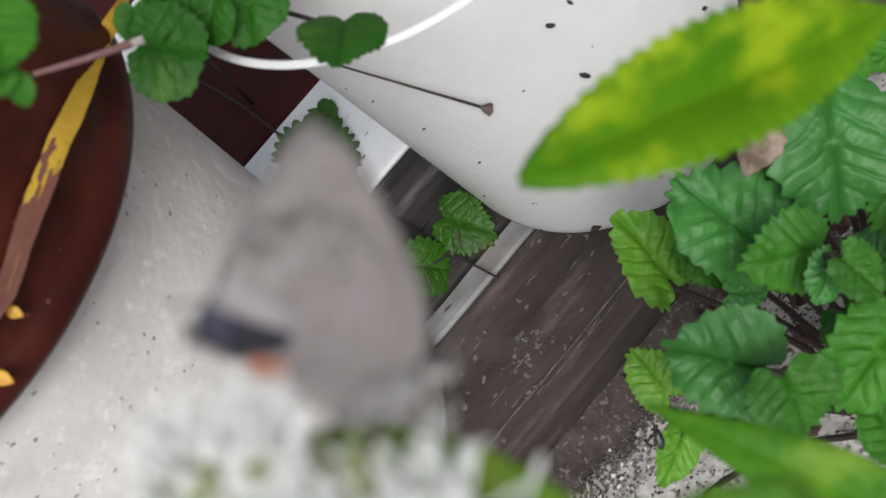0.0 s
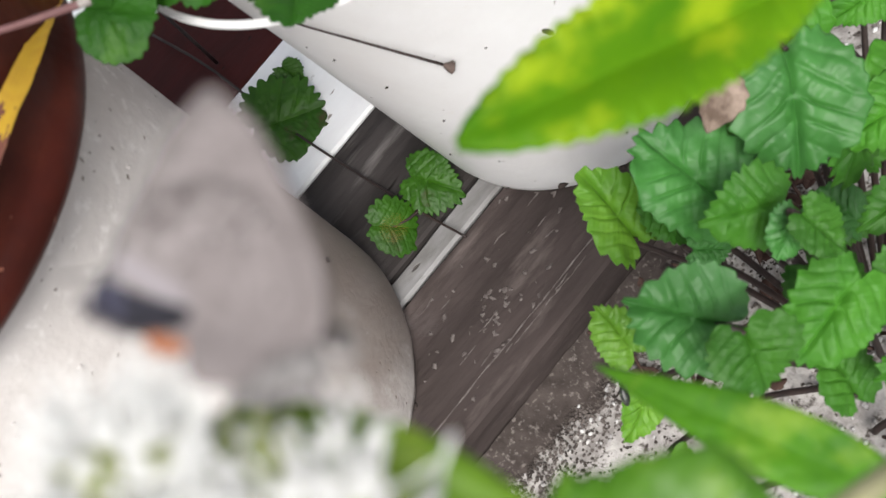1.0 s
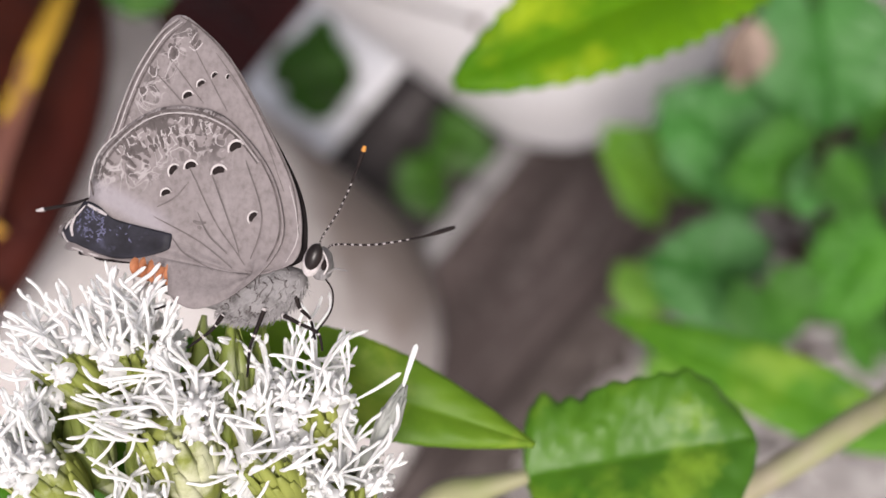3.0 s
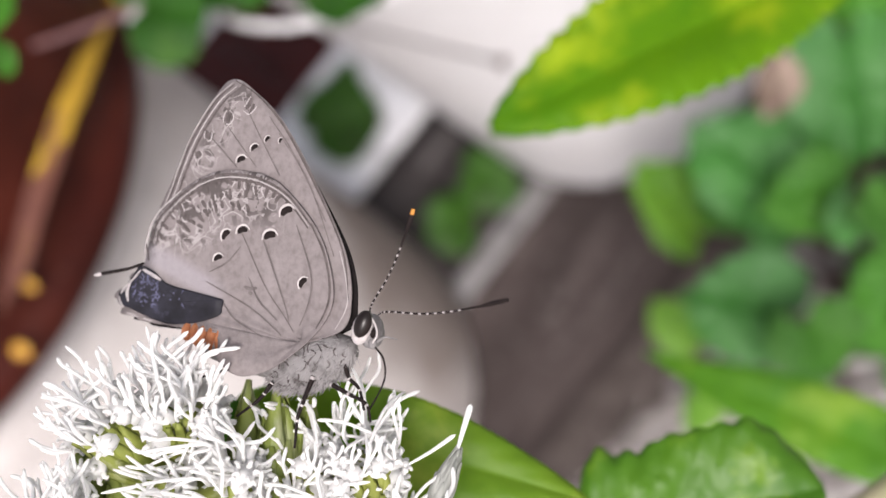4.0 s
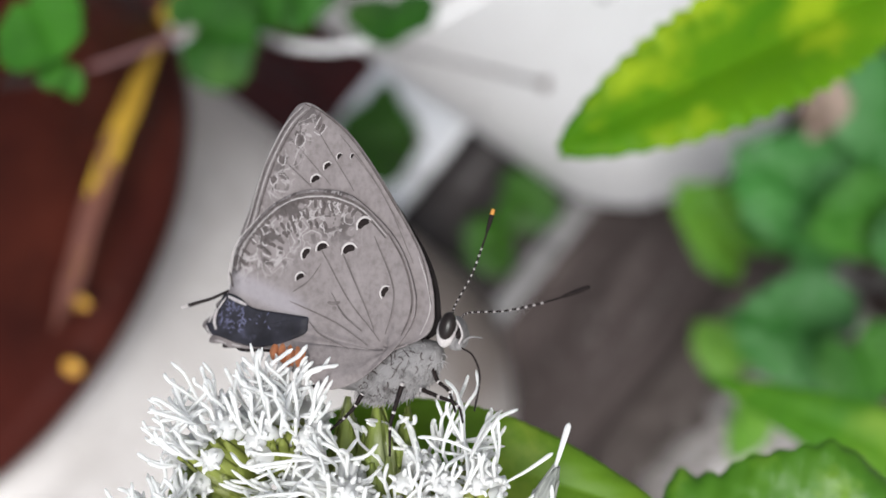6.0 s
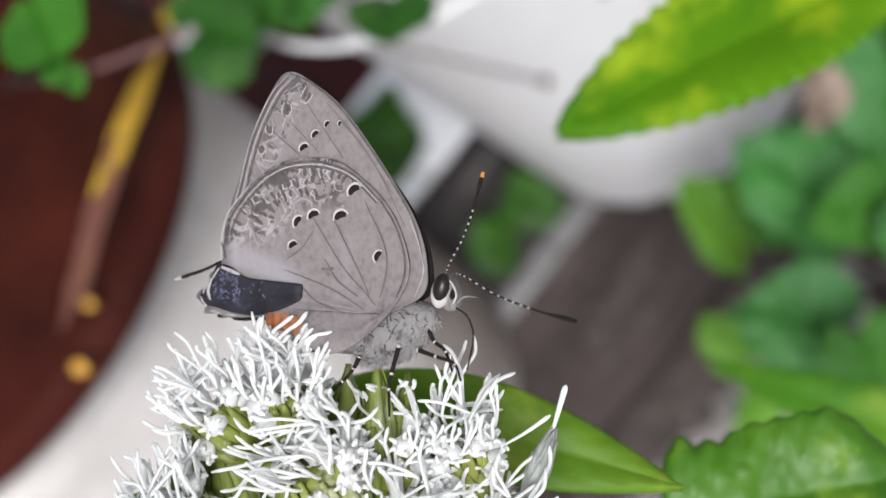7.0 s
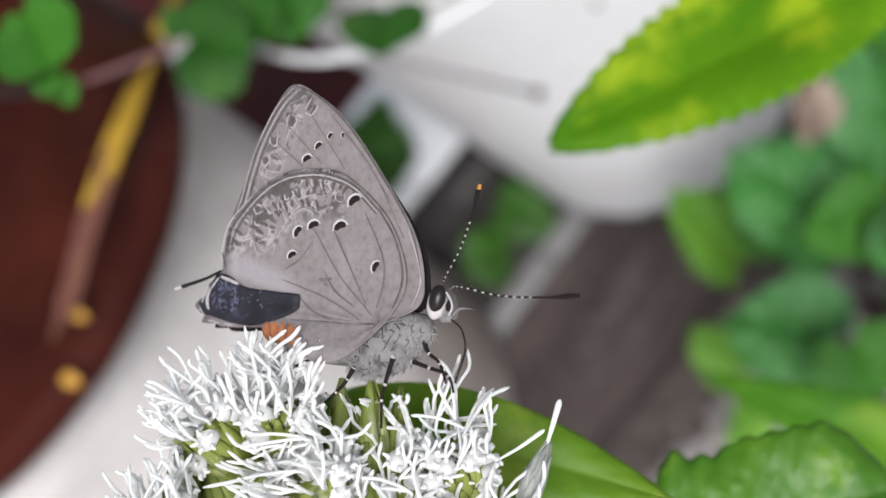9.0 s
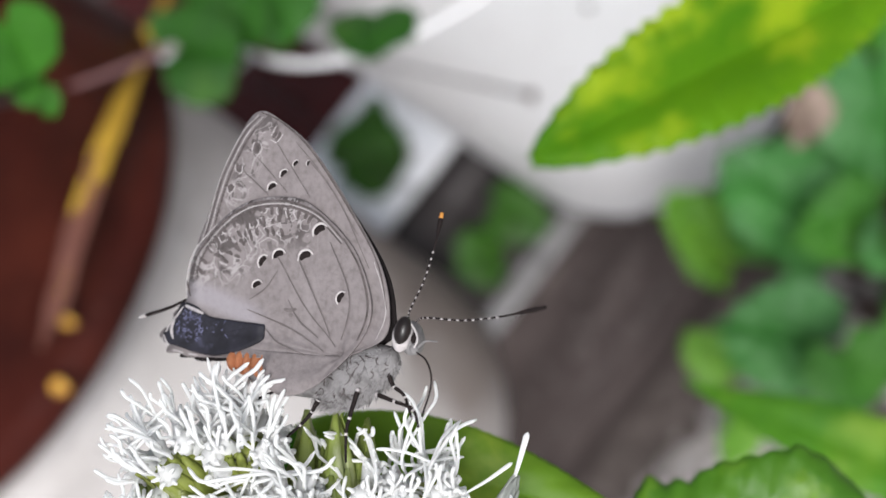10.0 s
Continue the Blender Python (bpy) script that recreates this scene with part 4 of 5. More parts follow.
def chips():
    rng = random.Random(3)
    bm = bmesh.new()
    for (x, y, z), s in (((-0.0355, 0.2522, 0.0198), 1.6), ((-0.0372, 0.2509, 0.0077), 1.3), ((-0.0381, 0.2503, -0.0015), 1.5), ((-0.0113, 0.2778, 0.0767), 0.8)):
        blob(bm, (x, y, z), (0.0013 * s, 0.0008 * s, 0.0022 * s), pose(0, 0, 0, 0, 20, 40), 10, 8, 0.0003)
    ob = part("dirt", bm, soil, label="dark dirt in chips at the pedestal's foot", kind="stuff")
    tagged(ob, category="dirt")
    bm = bmesh.new()
    for k in range(90):
        if k < 34:
            x, y = rng.gauss(0.0145, 0.007), rng.gauss(0.2480, 0.006)
        else:
            x, y = rng.uniform(-0.03, 0.10), rng.uniform(0.224, 0.288)
        s = rng.uniform(0.0004, 0.0014)
        m = Matrix.Translation((x, min(0.287, max(0.2235, y)), 0.0002)) @ pose(0, 0, 0, 0, 0, rng.uniform(0, 180)) @ Matrix.Diagonal((s * rng.uniform(0.8, 1.6), s * 0.8, 0.00025, 1))
        ball(bm, 2, m)
    for v in bm.verts:
        q = noise.noise_vector(v.co * 700)
        v.co += Vector((q[0], q[1], 0)) * 0.0012
    for k in range(11):
        x, y = rng.uniform(-0.03, 0.10), rng.uniform(0.226, 0.286)
        ln = rng.uniform(0.004, 0.014)
        pts = smooth_path([(x, y, 0.0004), (x + ln * 0.5, y + rng.uniform(-0.0006, 0.0006), 0.0003), (x + ln, y + rng.uniform(-0.001, 0.001), 0.0004)], 8)
        tube(bm, pts, lambda u: 0.00028 * (0.4 + math.sin(math.pi * min(0.95, max(0.05, u)))), 5)
    for y, x0, x1, r in ((0.2345, -0.045, 0.085, 0.00042), (0.2315, 0.010, 0.060, 0.00030)):
        pts = smooth_path([(x0 + (x1 - x0) * k / 14, y + 0.0007 * noise.noise((k * 0.8, y * 300, 1)), 0.0002) for k in range(15)], 60)
        tube(bm, pts, lambda u: r * (0.35 + abs(math.sin(u * 23)) * 0.75), 5)
    ob = part("paint_flakes", bm, material("pale_flake", (0.17, 0.148, 0.14), 0.8, (0.06, 0.045, 0.042), 300), label="pale flakes and scuffs on the weathered board", kind="stuff")
    tagged(ob, category="flakes")


chips()
bm = bmesh.new()
ovate_leaf(bm, 0.020, 0.0145, teeth=5, tooth=0.1, fold=0.6, curl=0.3, n=24, half=6, seed=3)
husk = part("dry_leaf", bm, dry_brown, label="curled dry brown leaf caught among green leaves", solid=0.0005)
husk.matrix_basis = along((0.1089, 0.1564, 0.1377), (-0.0159, -0.0036, -0.0080), VIEW)
tagged(husk, category="leaf")


# ---- the flowering plant ----
def near(x, y, z):
    return Vector((x, y, z)) * MM


def disc_of(way):
    """Two directions square to way."""
    a = way.orthogonal().normalized()
    return a, way.cross(a)


def style(start, way, tip, rng, thick=0.122):
    """One forked style: two wavy blunt threads that leave a floret together; the first ends at tip."""
    bm = bmesh.new()
    long = (tip - start).length
    aim = (tip - start).normalized()
    for k in range(2):
        end = tip
        if k:
            off = Vector((rng.uniform(-1, 1), rng.uniform(-1, 1), rng.uniform(-1, 1))).normalized()
            end = start + (aim + off * rng.uniform(0.15, 0.38)).normalized() * long * rng.uniform(0.75, 1.0)
        bend = Vector((rng.uniform(-1, 1), rng.uniform(-1, 1), rng.uniform(-1, 1))) * long * 0.11
        p = [start, start + way * long * 0.25, start.lerp(end, 0.5) + way * long * 0.12 + bend * 0.8, start.lerp(end, 0.78) + bend * 0.9, end]
        # threads beside the wings lie in front of them
        p = [Vector((q.x, min(q.y, q.y * 0.4 - 1.6 * MM), q.z)) if q.z > -9.6 * MM and -10.5 * MM < q.x < 0 else q for q in p]
        r = thick * rng.uniform(0.85, 1.15)
        tube(bm, smooth_path(p, 15), lambda u: MM * r * (0.80 + 0.25 * u if u < 0.93 else 0.95 if u < 0.97 else 0.45), 6)
    return bm


def floret_mesh(seed):
    """A white tubular floret along +z with five small spreading lobes, in metres."""
    rng = random.Random(seed)
    bm = bmesh.new()
    h = 2.5
    tube(bm, [Vector((0, 0, z * MM)) for z in (-0.8, h * 0.5, h)], lambda u: (0.34 + 0.30 * u) * MM, 8)
    for j in range(5):
        g = 2 * math.pi * j / 5 + rng.uniform(-0.2, 0.2)
        o = Vector((math.cos(g), math.sin(g), 0))
        up = Vector((0, 0, 1))
        tube(bm, smooth_path([(up * (h - 0.1) + o * 0.48) * MM, (up * (h + 0.25) + o * 0.60) * MM, (up * (h + rng.uniform(0.0, 0.3)) + o * 0.85) * MM], 5), lambda u: 0.17 * MM * (1.15 - u * 0.65), 5)
    me = bpy.data.meshes.new("floret")
    bmesh.ops.recalc_face_normals(bm, faces=bm.faces[:])
    bm.to_mesh(me)
    bm.free()
    me.materials.append(style_white)
    me.polygons.foreach_set("use_smooth", [True] * len(me.polygons))
    return me


def bracts(bm, base, way, length, radius, rng, count=11, closed=0.0):
    """Long narrow bracts in three overlapping rows, pressed close round a plump head."""
    way = way.normalized()
    a, b = disc_of(way)
    for layer, (l, r0) in enumerate(((1.05, 0.93), (0.86, 1.0), (0.60, 1.03))):
        for k in range(count):
            g = 2 * math.pi * (k + 0.43 * layer) / count + rng.uniform(-0.12, 0.12)
            o = a * math.cos(g) + b * math.sin(g)
            t = way.cross(o)
            rows = []
            ll = length * l * rng.uniform(0.86, 1.08)
            for i in range(9):
                u = i / 8
                c = base + way * (ll * u) * MM + o * radius * r0 * MM * (0.40 + 0.60 * math.sin(min(1.0, u * l * 1.5 + 0.05) * 1.57)) * (1 - closed * (u * l) ** 2.5) + o * 0.10 * MM * max(0, u - 0.85) / 0.15 * rng.random()
                w = radius * (0.27 + 0.10 * closed) * MM * math.sin(math.pi * min(0.96, 0.25 + 0.71 * u)) ** 0.7 + 0.02 * MM
                rows.append([bm.verts.new(c + t * w * s + o * (0.09 * radius * MM * (1 - s * s))) for s in (-1, -0.5, 0, 0.5, 1)])
            for p, q in zip(rows, rows[1:]):
                for s in range(4):
                    bm.faces.new((p[s], p[s + 1], q[s + 1], q[s]))
    tube(bm, [base - way * 0.3 * MM, base + way * length * 0.4 * MM, base + way * length * 0.9 * MM], lambda u: radius * MM * (0.45 + 0.42 * u) * (1 - 0.6 * closed * u), 14)


def flower_heads(plant, hub):
    """Each head: foot, neck, girth, florets, and (x, z) where its longest styles end."""
    rng = random.Random(77)
    heads = [((-12.7, 1.0, -14.0), (-15.7, -0.5, -10.6), 1.75, 22, [(-17.7, -7.0), (-17.1, -7.5), (-18.6, -8.0), (-18.9, -8.9), (-18.9, -9.8), (-18.9, -10.6), (-15.7, -6.9), (-16.9, -10.7)]),
             ((-10.7, 1.0, -13.0), (-11.0, -0.6, -9.5), 1.7, 32, [(-13.7, -6.6), (-13.6, -5.9), (-13.2, -5.6), (-12.8, -4.8), (-12.2, -5.1), (-11.8, -5.8), (-9.2, -4.8), (-8.9, -5.8), (-7.1, -6.0), (-10.3, -6.2), (-8.3, -8.8), (-9.0, -7.3)]),
             ((-7.0, 0.5, -19.7), (-8.9, -2.0, -13.5), 2.3, 32, [(-5.0, -10.5), (-4.8, -12.0), (-5.8, -13.3), (-13.8, -12.8), (-13.6, -12.1), (-13.6, -11.0), (-14.4, -15.3), (-15.1, -14.3), (-12.9, -16.9), (-8.4, -11.6), (-10.1, -10.2), (-7.1, -16.3)]),
             ((-14.3, 0.0, -20.7), (-17.5, -1.5, -16.5), 1.9, 30, [(-20.4, -14.8), (-19.6, -12.9), (-18.9, -12.7), (-17.9, -11.4), (-16.7, -11.8), (-16.0, -12.7), (-14.0, -16.2), (-20.5, -17.1), (-20.6, -19.1)]),
             ((-9.2, -0.5, -23.4), (-10.4, -2.2, -19.7), 1.7, 18, [(-13.4, -16.5), (-11.5, -17.0), (-11.6, -17.7), (-7.8, -16.8), (-10.5, -17.5), (-4.5, -17.5), (-13.4, -19.7)]),
             ((0.8, 0.5, -16.5), (-0.3, -0.5, -12.7), 1.7, 24, [(-1.1, -6.9), (0.8, -6.5), (3.3, -8.8), (2.6, -9.9), (2.5, -11.1), (1.6, -11.9), (-1.7, -9.3), (0.0, -9.2), (-0.6, -9.6), (1.4, -13.5), (-2.7, -10.3)]),
             ((-4.2, 0.8, -16.8), (-3.8, -0.3, -12.7), 1.4, 8, [(-5.8, -9.3), (-6.4, -9.9), (-3.8, -9.0), (-2.9, -9.0), (-5.5, -12.0), (-4.8, -10.8)]),
             ((-1.1, 0.0, -19.8), (-3.2, -2.0, -16.0), 1.8, 18, [(-5.7, -13.8), (-4.1, -13.2), (-2.3, -12.2), (0.4, -13.7), (1.6, -14.7), (-3.6, -19.2), (-1.0, -20.0)]),
             ((2.2, 0.0, -22.4), (2.3, -1.0, -18.1), 1.6, 20, [(2.2, -13.4), (1.6, -14.6), (5.2, -13.1), (4.7, -13.6), (4.3, -15.4), (5.9, -16.9), (0.6, -16.1), (0.2, -17.5), (-0.1, -18.8), (5.1, -18.4)])]
    meshes = [floret_mesh(k) for k in range(4)]
    for foot, neck, girth, count, tips in heads:
        foot, neck = near(*foot), near(*neck)
        way = (neck - foot).normalized()
        a, b = disc_of(way)
        bm = bmesh.new()
        bracts(bm, foot, way, (neck - foot).length / MM, girth, rng)
        tube(bm, smooth_path([hub, hub.lerp(foot, 0.6) + near(0, 1.5, 0.5), foot], 9), 0.55 * MM, 7)
        head = part("flower_head", bm, bract_green, plant, "pale green bracts holding white florets", solid=0.00006)
        # the middle of its longest styles tells which way the head opens
        fan = sum((near(x, neck.y / MM - 0.6, z) - neck for x, z in tips), Vector()).normalized()
        face = (way + fan * 0.8 + Vector((0, -0.45, 0))).normalized()
        e, f = disc_of(face)
        for k in range(count):
            ang, rad = 2.4 * k, math.sqrt((k + 0.5) / count)
            out = e * math.cos(ang) + f * math.sin(ang)
            place = neck + out * rad * girth * 0.62 * MM - face * (0.9 + 0.5 * rad) * MM
            d = (face + out * 0.75 * rad).normalized()
            fl = new("floret", meshes[k % 4])
            fl.parent = head
            fl.matrix_basis = along(place, d, out + face * 0.1) @ pose(0, 0, 0, 0, 90, rng.uniform(0, 360))
            mouth = place + d * 2.2 * MM
            if k < len(tips):
                x, z = tips[k]
                tip = near(x, neck.y / MM - rng.uniform(-0.5, 1.3), z)
            else:
                tip = mouth + (d * 0.7 + fan * 0.5 + Vector((rng.uniform(-1, 1), rng.uniform(-1, 0.4), rng.uniform(-0.3, 1.5))) * 0.40).normalized() * rng.uniform(1.6, 3.6) * MM
            st = part("style", style(mouth - d * 0.5 * MM, d, tip, rng), style_white, head)
        tagged(st, label="fine white forked style")


def flowering_plant():
    rng = random.Random(78)
    plant = thing("flowering_plant", NEAR, "flowering plant with a white thready flower cluster and bright green leaves", "flower")
    hub = near(-6, 3.5, -25)
    flower_heads(plant, hub)
    # unopened heads among and behind the open ones
    for base, way, length, radius in (((-7.4, 0.9, -15.5), (0.05, 0, 1), 6.6, 1.3), ((-5.4, 0.5, -16.2), (0.02, -0.05, 1), 7.2, 1.5), ((-3.9, 1.0, -16.0), (0.06, 0, 1), 6.4, 1.2), ((-13.6, 1.6, -19.0), (-0.35, 0, 1), 5.6, 1.7),
                                      ((-17.0, 1.8, -17.6), (-0.1, 0, 1), 4.6, 1.5), ((-10.0, 1.4, -19.5), (-0.25, 0, 1), 4.6, 1.7), ((0.8, 1.4, -20.5), (0.1, 0, 1), 4.6, 1.5), ((3.9, -0.4, -16.4), (0.42, -0.1, 1), 4.5, 0.80)):
        bm = bmesh.new()
        bracts(bm, near(*base), Vector(way), length, radius, rng, 8, 0.85)
        tube(bm, smooth_path([hub, hub.lerp(near(*base), 0.6) + near(0, 1.0, 0), near(*base)], 9), 0.5 * MM, 7)
        part("bud", bm, bud_olive if base[1] > 0 else bud_white, plant, "closed olive-green flower bud" if base[1] > 0 else "closed greyish white flower bud", solid=0.00006)
    for pts, r in (((near(5.5, -0.7, -12.4), near(5.8, -1.3, -11.2), near(6.3, -1.5, -9.5)), 0.10), ((near(2.5, -0.8, -13.2), near(3.9, -0.9, -12.4), near(5.4, -0.8, -11.4)), 0.07)):
        bm = bmesh.new()
        tube(bm, smooth_path(pts, 30), lambda u: (r + r * 1.1 * u) * math.sqrt(max(0.02, 1 - max(0.0, (u - 0.88) / 0.12) ** 2)) * MM, 9)
        part("style", bm, style_white, plant, "single club-tipped white style")
    # stems
    bm = bmesh.new()
    tube(bm, smooth_path([hub, near(4, 14, -33), near(22, 28, -34.5), near(38.5, 29.5, -26.3), near(52, 33, -19.3), near(80, 70, -20), near(150, 180, -76), near(224, 292, -136)], 90), lambda u: (0.8 + 0.5 * min(1, u * 3) + 1.6 * max(0, u - 0.6)) * MM, 12)
    part("stem", bm, stem_pink, plant, "pinkish green stalk")

    def leaf(base, tip, width, mat, normal, **kw):
        base, tip = Vector(base), Vector(tip)
        bm = bmesh.new()
        ovate_leaf(bm, (tip - base).length, width * MM, **kw)
        ob = part("leaf", bm, mat, plant, solid=0.00025)
        ob.matrix_basis = along(base, tip - base, normal)
        return ob

    def petiole(*pts):
        bm = bmesh.new()
        tube(bm, smooth_path(pts, 16), 0.6 * MM, 7)
        part("petiole", bm, leaf_bright, plant)

    leaf(near(60.6, 64.3, 37.6), near(11.0, 48, 12.1), 15.8, leaf_lime, (-0.10, -1, 0.05), teeth=21.5, tooth=0.07, fold=0.62, curl=0.03, pucker=0.012, widest=0.54, blunt=0.68, n=130, half=12, seed=1)
    petiole(near(60.6, 64.3, 37.6), near(78, 72, 34), near(86, 74, 14), near(80, 70, -20))

    def ragged(s, v):
        # square at its base with two torn lobes, blunt at its tip
        body = min(1.0, s / 0.07) ** 0.6 * min(1.0, (1 - s) / 0.22 + 0.03) ** 0.55
        lobes = 0.94 + 0.06 * math.cos(s * 46) if s < 0.30 else 1.0
        dip = 1 - 0.13 * math.exp(-((s - 0.30) / 0.06) ** 2) if v > 0 else 1 - 0.10 * math.exp(-((s - 0.5) / 0.2) ** 2)
        return body * lobes * dip * (1 + 0.025 * math.sin(s * 60))

    leaf(near(15.6, 16.0, -22.1), near(33.4, 15.0, -18.6), 11.8, leaf_glossy, (0.05, -1, 0.45), fold=0.35, curl=0.05, pucker=0.018, n=70, half=14, seed=2, edge=ragged)
    bm = bmesh.new()
    tube(bm, smooth_path([near(15.8, 16.0, -22.1), near(12.4, 17, -23.4), near(8.2, 18, -25.1), near(4, 14, -31)], 24), lambda u: (0.55 + 0.6 * min(1, u * 2.2)) * MM, 12)
    part("petiole", bm, stem_pink, plant, "pale pinkish green leaf stalk")
    leaf(near(-9, 8.6, -10.4), near(14.9, 6.4, -17.4), 6.8, leaf_mid, (0.05, -1, 0.35), teeth=30, tooth=0.015, fold=0.35, curl=-0.03, pucker=0.008, widest=0.42, n=60, half=10, seed=3)
    petiole(near(-9, 8.6, -10.6), near(-10, 8, -18), hub)
    leaf(near(-7, 5, -24.5), near(-23.5, 3.5, -17.5), 9, leaf_bright, (0.1, -1, 0.3), teeth=9, tooth=0.06, fold=0.3, curl=0.04, pucker=0.012, widest=0.5, n=50, half=10, seed=6)
    petiole(near(-7, 5, -24.5), hub)
    inv = NEAR.inverted()
    a, b = inv @ Vector((0.0221, 0.0265, 0.2493)), inv @ Vector((0.0095, 0.0701, 0.2616))
    leaf(a, b, 10.4, leaf_bright, inv.to_3x3() @ VIEW, teeth=26, tooth=0.02, fold=0.3, curl=0.03, pucker=0.008, blunt=1.0, widest=0.38, n=70, half=10, seed=4)
    petiole(a, a + near(15, 5, 0), near(100, 100, -36))


flowering_plant()


# ---- the butterfly ----
def swell(x, z):
    """How far a wing stands off the body's mid-plane near the body, in millimetres."""
    return 1.15 * min(1, max(0, (-3.4 - z) / 3.0)) ** 1.3 * min(1, max(0, (x + 9) / 5))


def wing(bm, outline, base, rings=12, n=110, pleats=9, depth=0.09, side=1):
    """A wing fanned out from its root to an outline (millimetres, x and z), lightly pleated between its veins."""
    edge = smooth_ring([(x, 0, z) for x, z in outline], n)
    root = Vector((base[0], 0, base[1]))
    centre = bm.verts.new(root * MM)
    prev = None
    for r in range(1, rings + 1):
        s = r / rings
        ring = []
        for k, e in enumerate(edge):
            q = root.lerp(e, s)
            q.y += -side * swell(q.x, q.z) + depth * math.sin(k / n * 2 * math.pi * pleats) * s * (1.2 - s)
            ring.append(bm.verts.new(q * MM))
        for k in range(n):
            if prev is None:
                bm.faces.new((centre, ring[k], ring[(k + 1) % n]))
            else:
                bm.faces.new((prev[k], ring[k], ring[(k + 1) % n], prev[(k + 1) % n]))
        prev = ring


FORE = [(3.6, -4.5), (4.35, -2.6), (3.8, 0.3), (1.8, 4.1), (-0.4, 7.5), (-2.4, 9.35), (-3.8, 10.15), (-4.9, 9.6), (-6.7, 7.3), (-8.3, 4.2), (-9.3, 1.6), (-7.0, 0.5), (0.0, -4.6)]
HIND = [(2.4, -4.6), (3.3, -2.6), (2.9, -0.2), (1.8, 1.8), (-0.5, 4.0), (-2.6, 4.65), (-5.0, 4.6), (-7.2, 3.6), (-9.2, 1.9), (-9.9, -0.2), (-10.2, -1.2), (-11.2, -1.9), (-11.1, -2.4), (-12.0, -2.8), (-12.4, -3.3),
        (-11.7, -3.7), (-11.9, -4.3), (-11.0, -4.3), (-10.2, -4.7), (-7.5, -4.7), (-5.0, -4.5), (-4.1, -5.3), (-3.6, -6.6), (-2.2, -7.3), (-0.4, -6.9), (1.0, -6.0)]
PATCH = [(-10.3, -1.25), (-9.3, -1.55), (-8.3, -2.25), (-6.3, -2.65), (-4.5, -2.95), (-4.15, -3.05), (-4.2, -3.5), (-4.3, -3.95), (-5.4, -4.35), (-6.6, -4.6), (-8.2, -4.7), (-9.8, -4.35), (-11.0, -3.95), (-11.9, -3.7), (-12.0, -3.1), (-11.3, -2.4), (-10.8, -1.8)]


def stroke(bm, pts, y, width, lift=0.03, n=14):
    """A line of scales lying on the wing, in millimetres (x, z)."""
    path = smooth_path([(x, y, z) for x, z in pts], n)
    rows = []
    for i, q in enumerate(path):
        way = (path[min(i + 1, n - 1)] - path[max(i - 1, 0)]).normalized()
        side = Vector((way.z, 0, -way.x))
        q = q - Vector((0, swell(q.x, q.z), 0))
        u = i / (n - 1)
        w = width * (0.35 + 0.65 * math.sin(math.pi * min(0.97, max(0.03, u))) ** 0.5) / 2
        rows.append([bm.verts.new((q + side * w * s + Vector((0, -lift * (1 - abs(s) * 0.8), 0))) * MM) for s in (-1, 0, 1)])
    for a, b in zip(rows, rows[1:]):
        for s in range(2):
            bm.faces.new((a[s], a[s + 1], b[s + 1], b[s]))


def banded(bm, pts, radius, bands):
    tube(bm, pts, radius, 7, mats=lambda i: 1 if (i % bands) == 0 else 0)


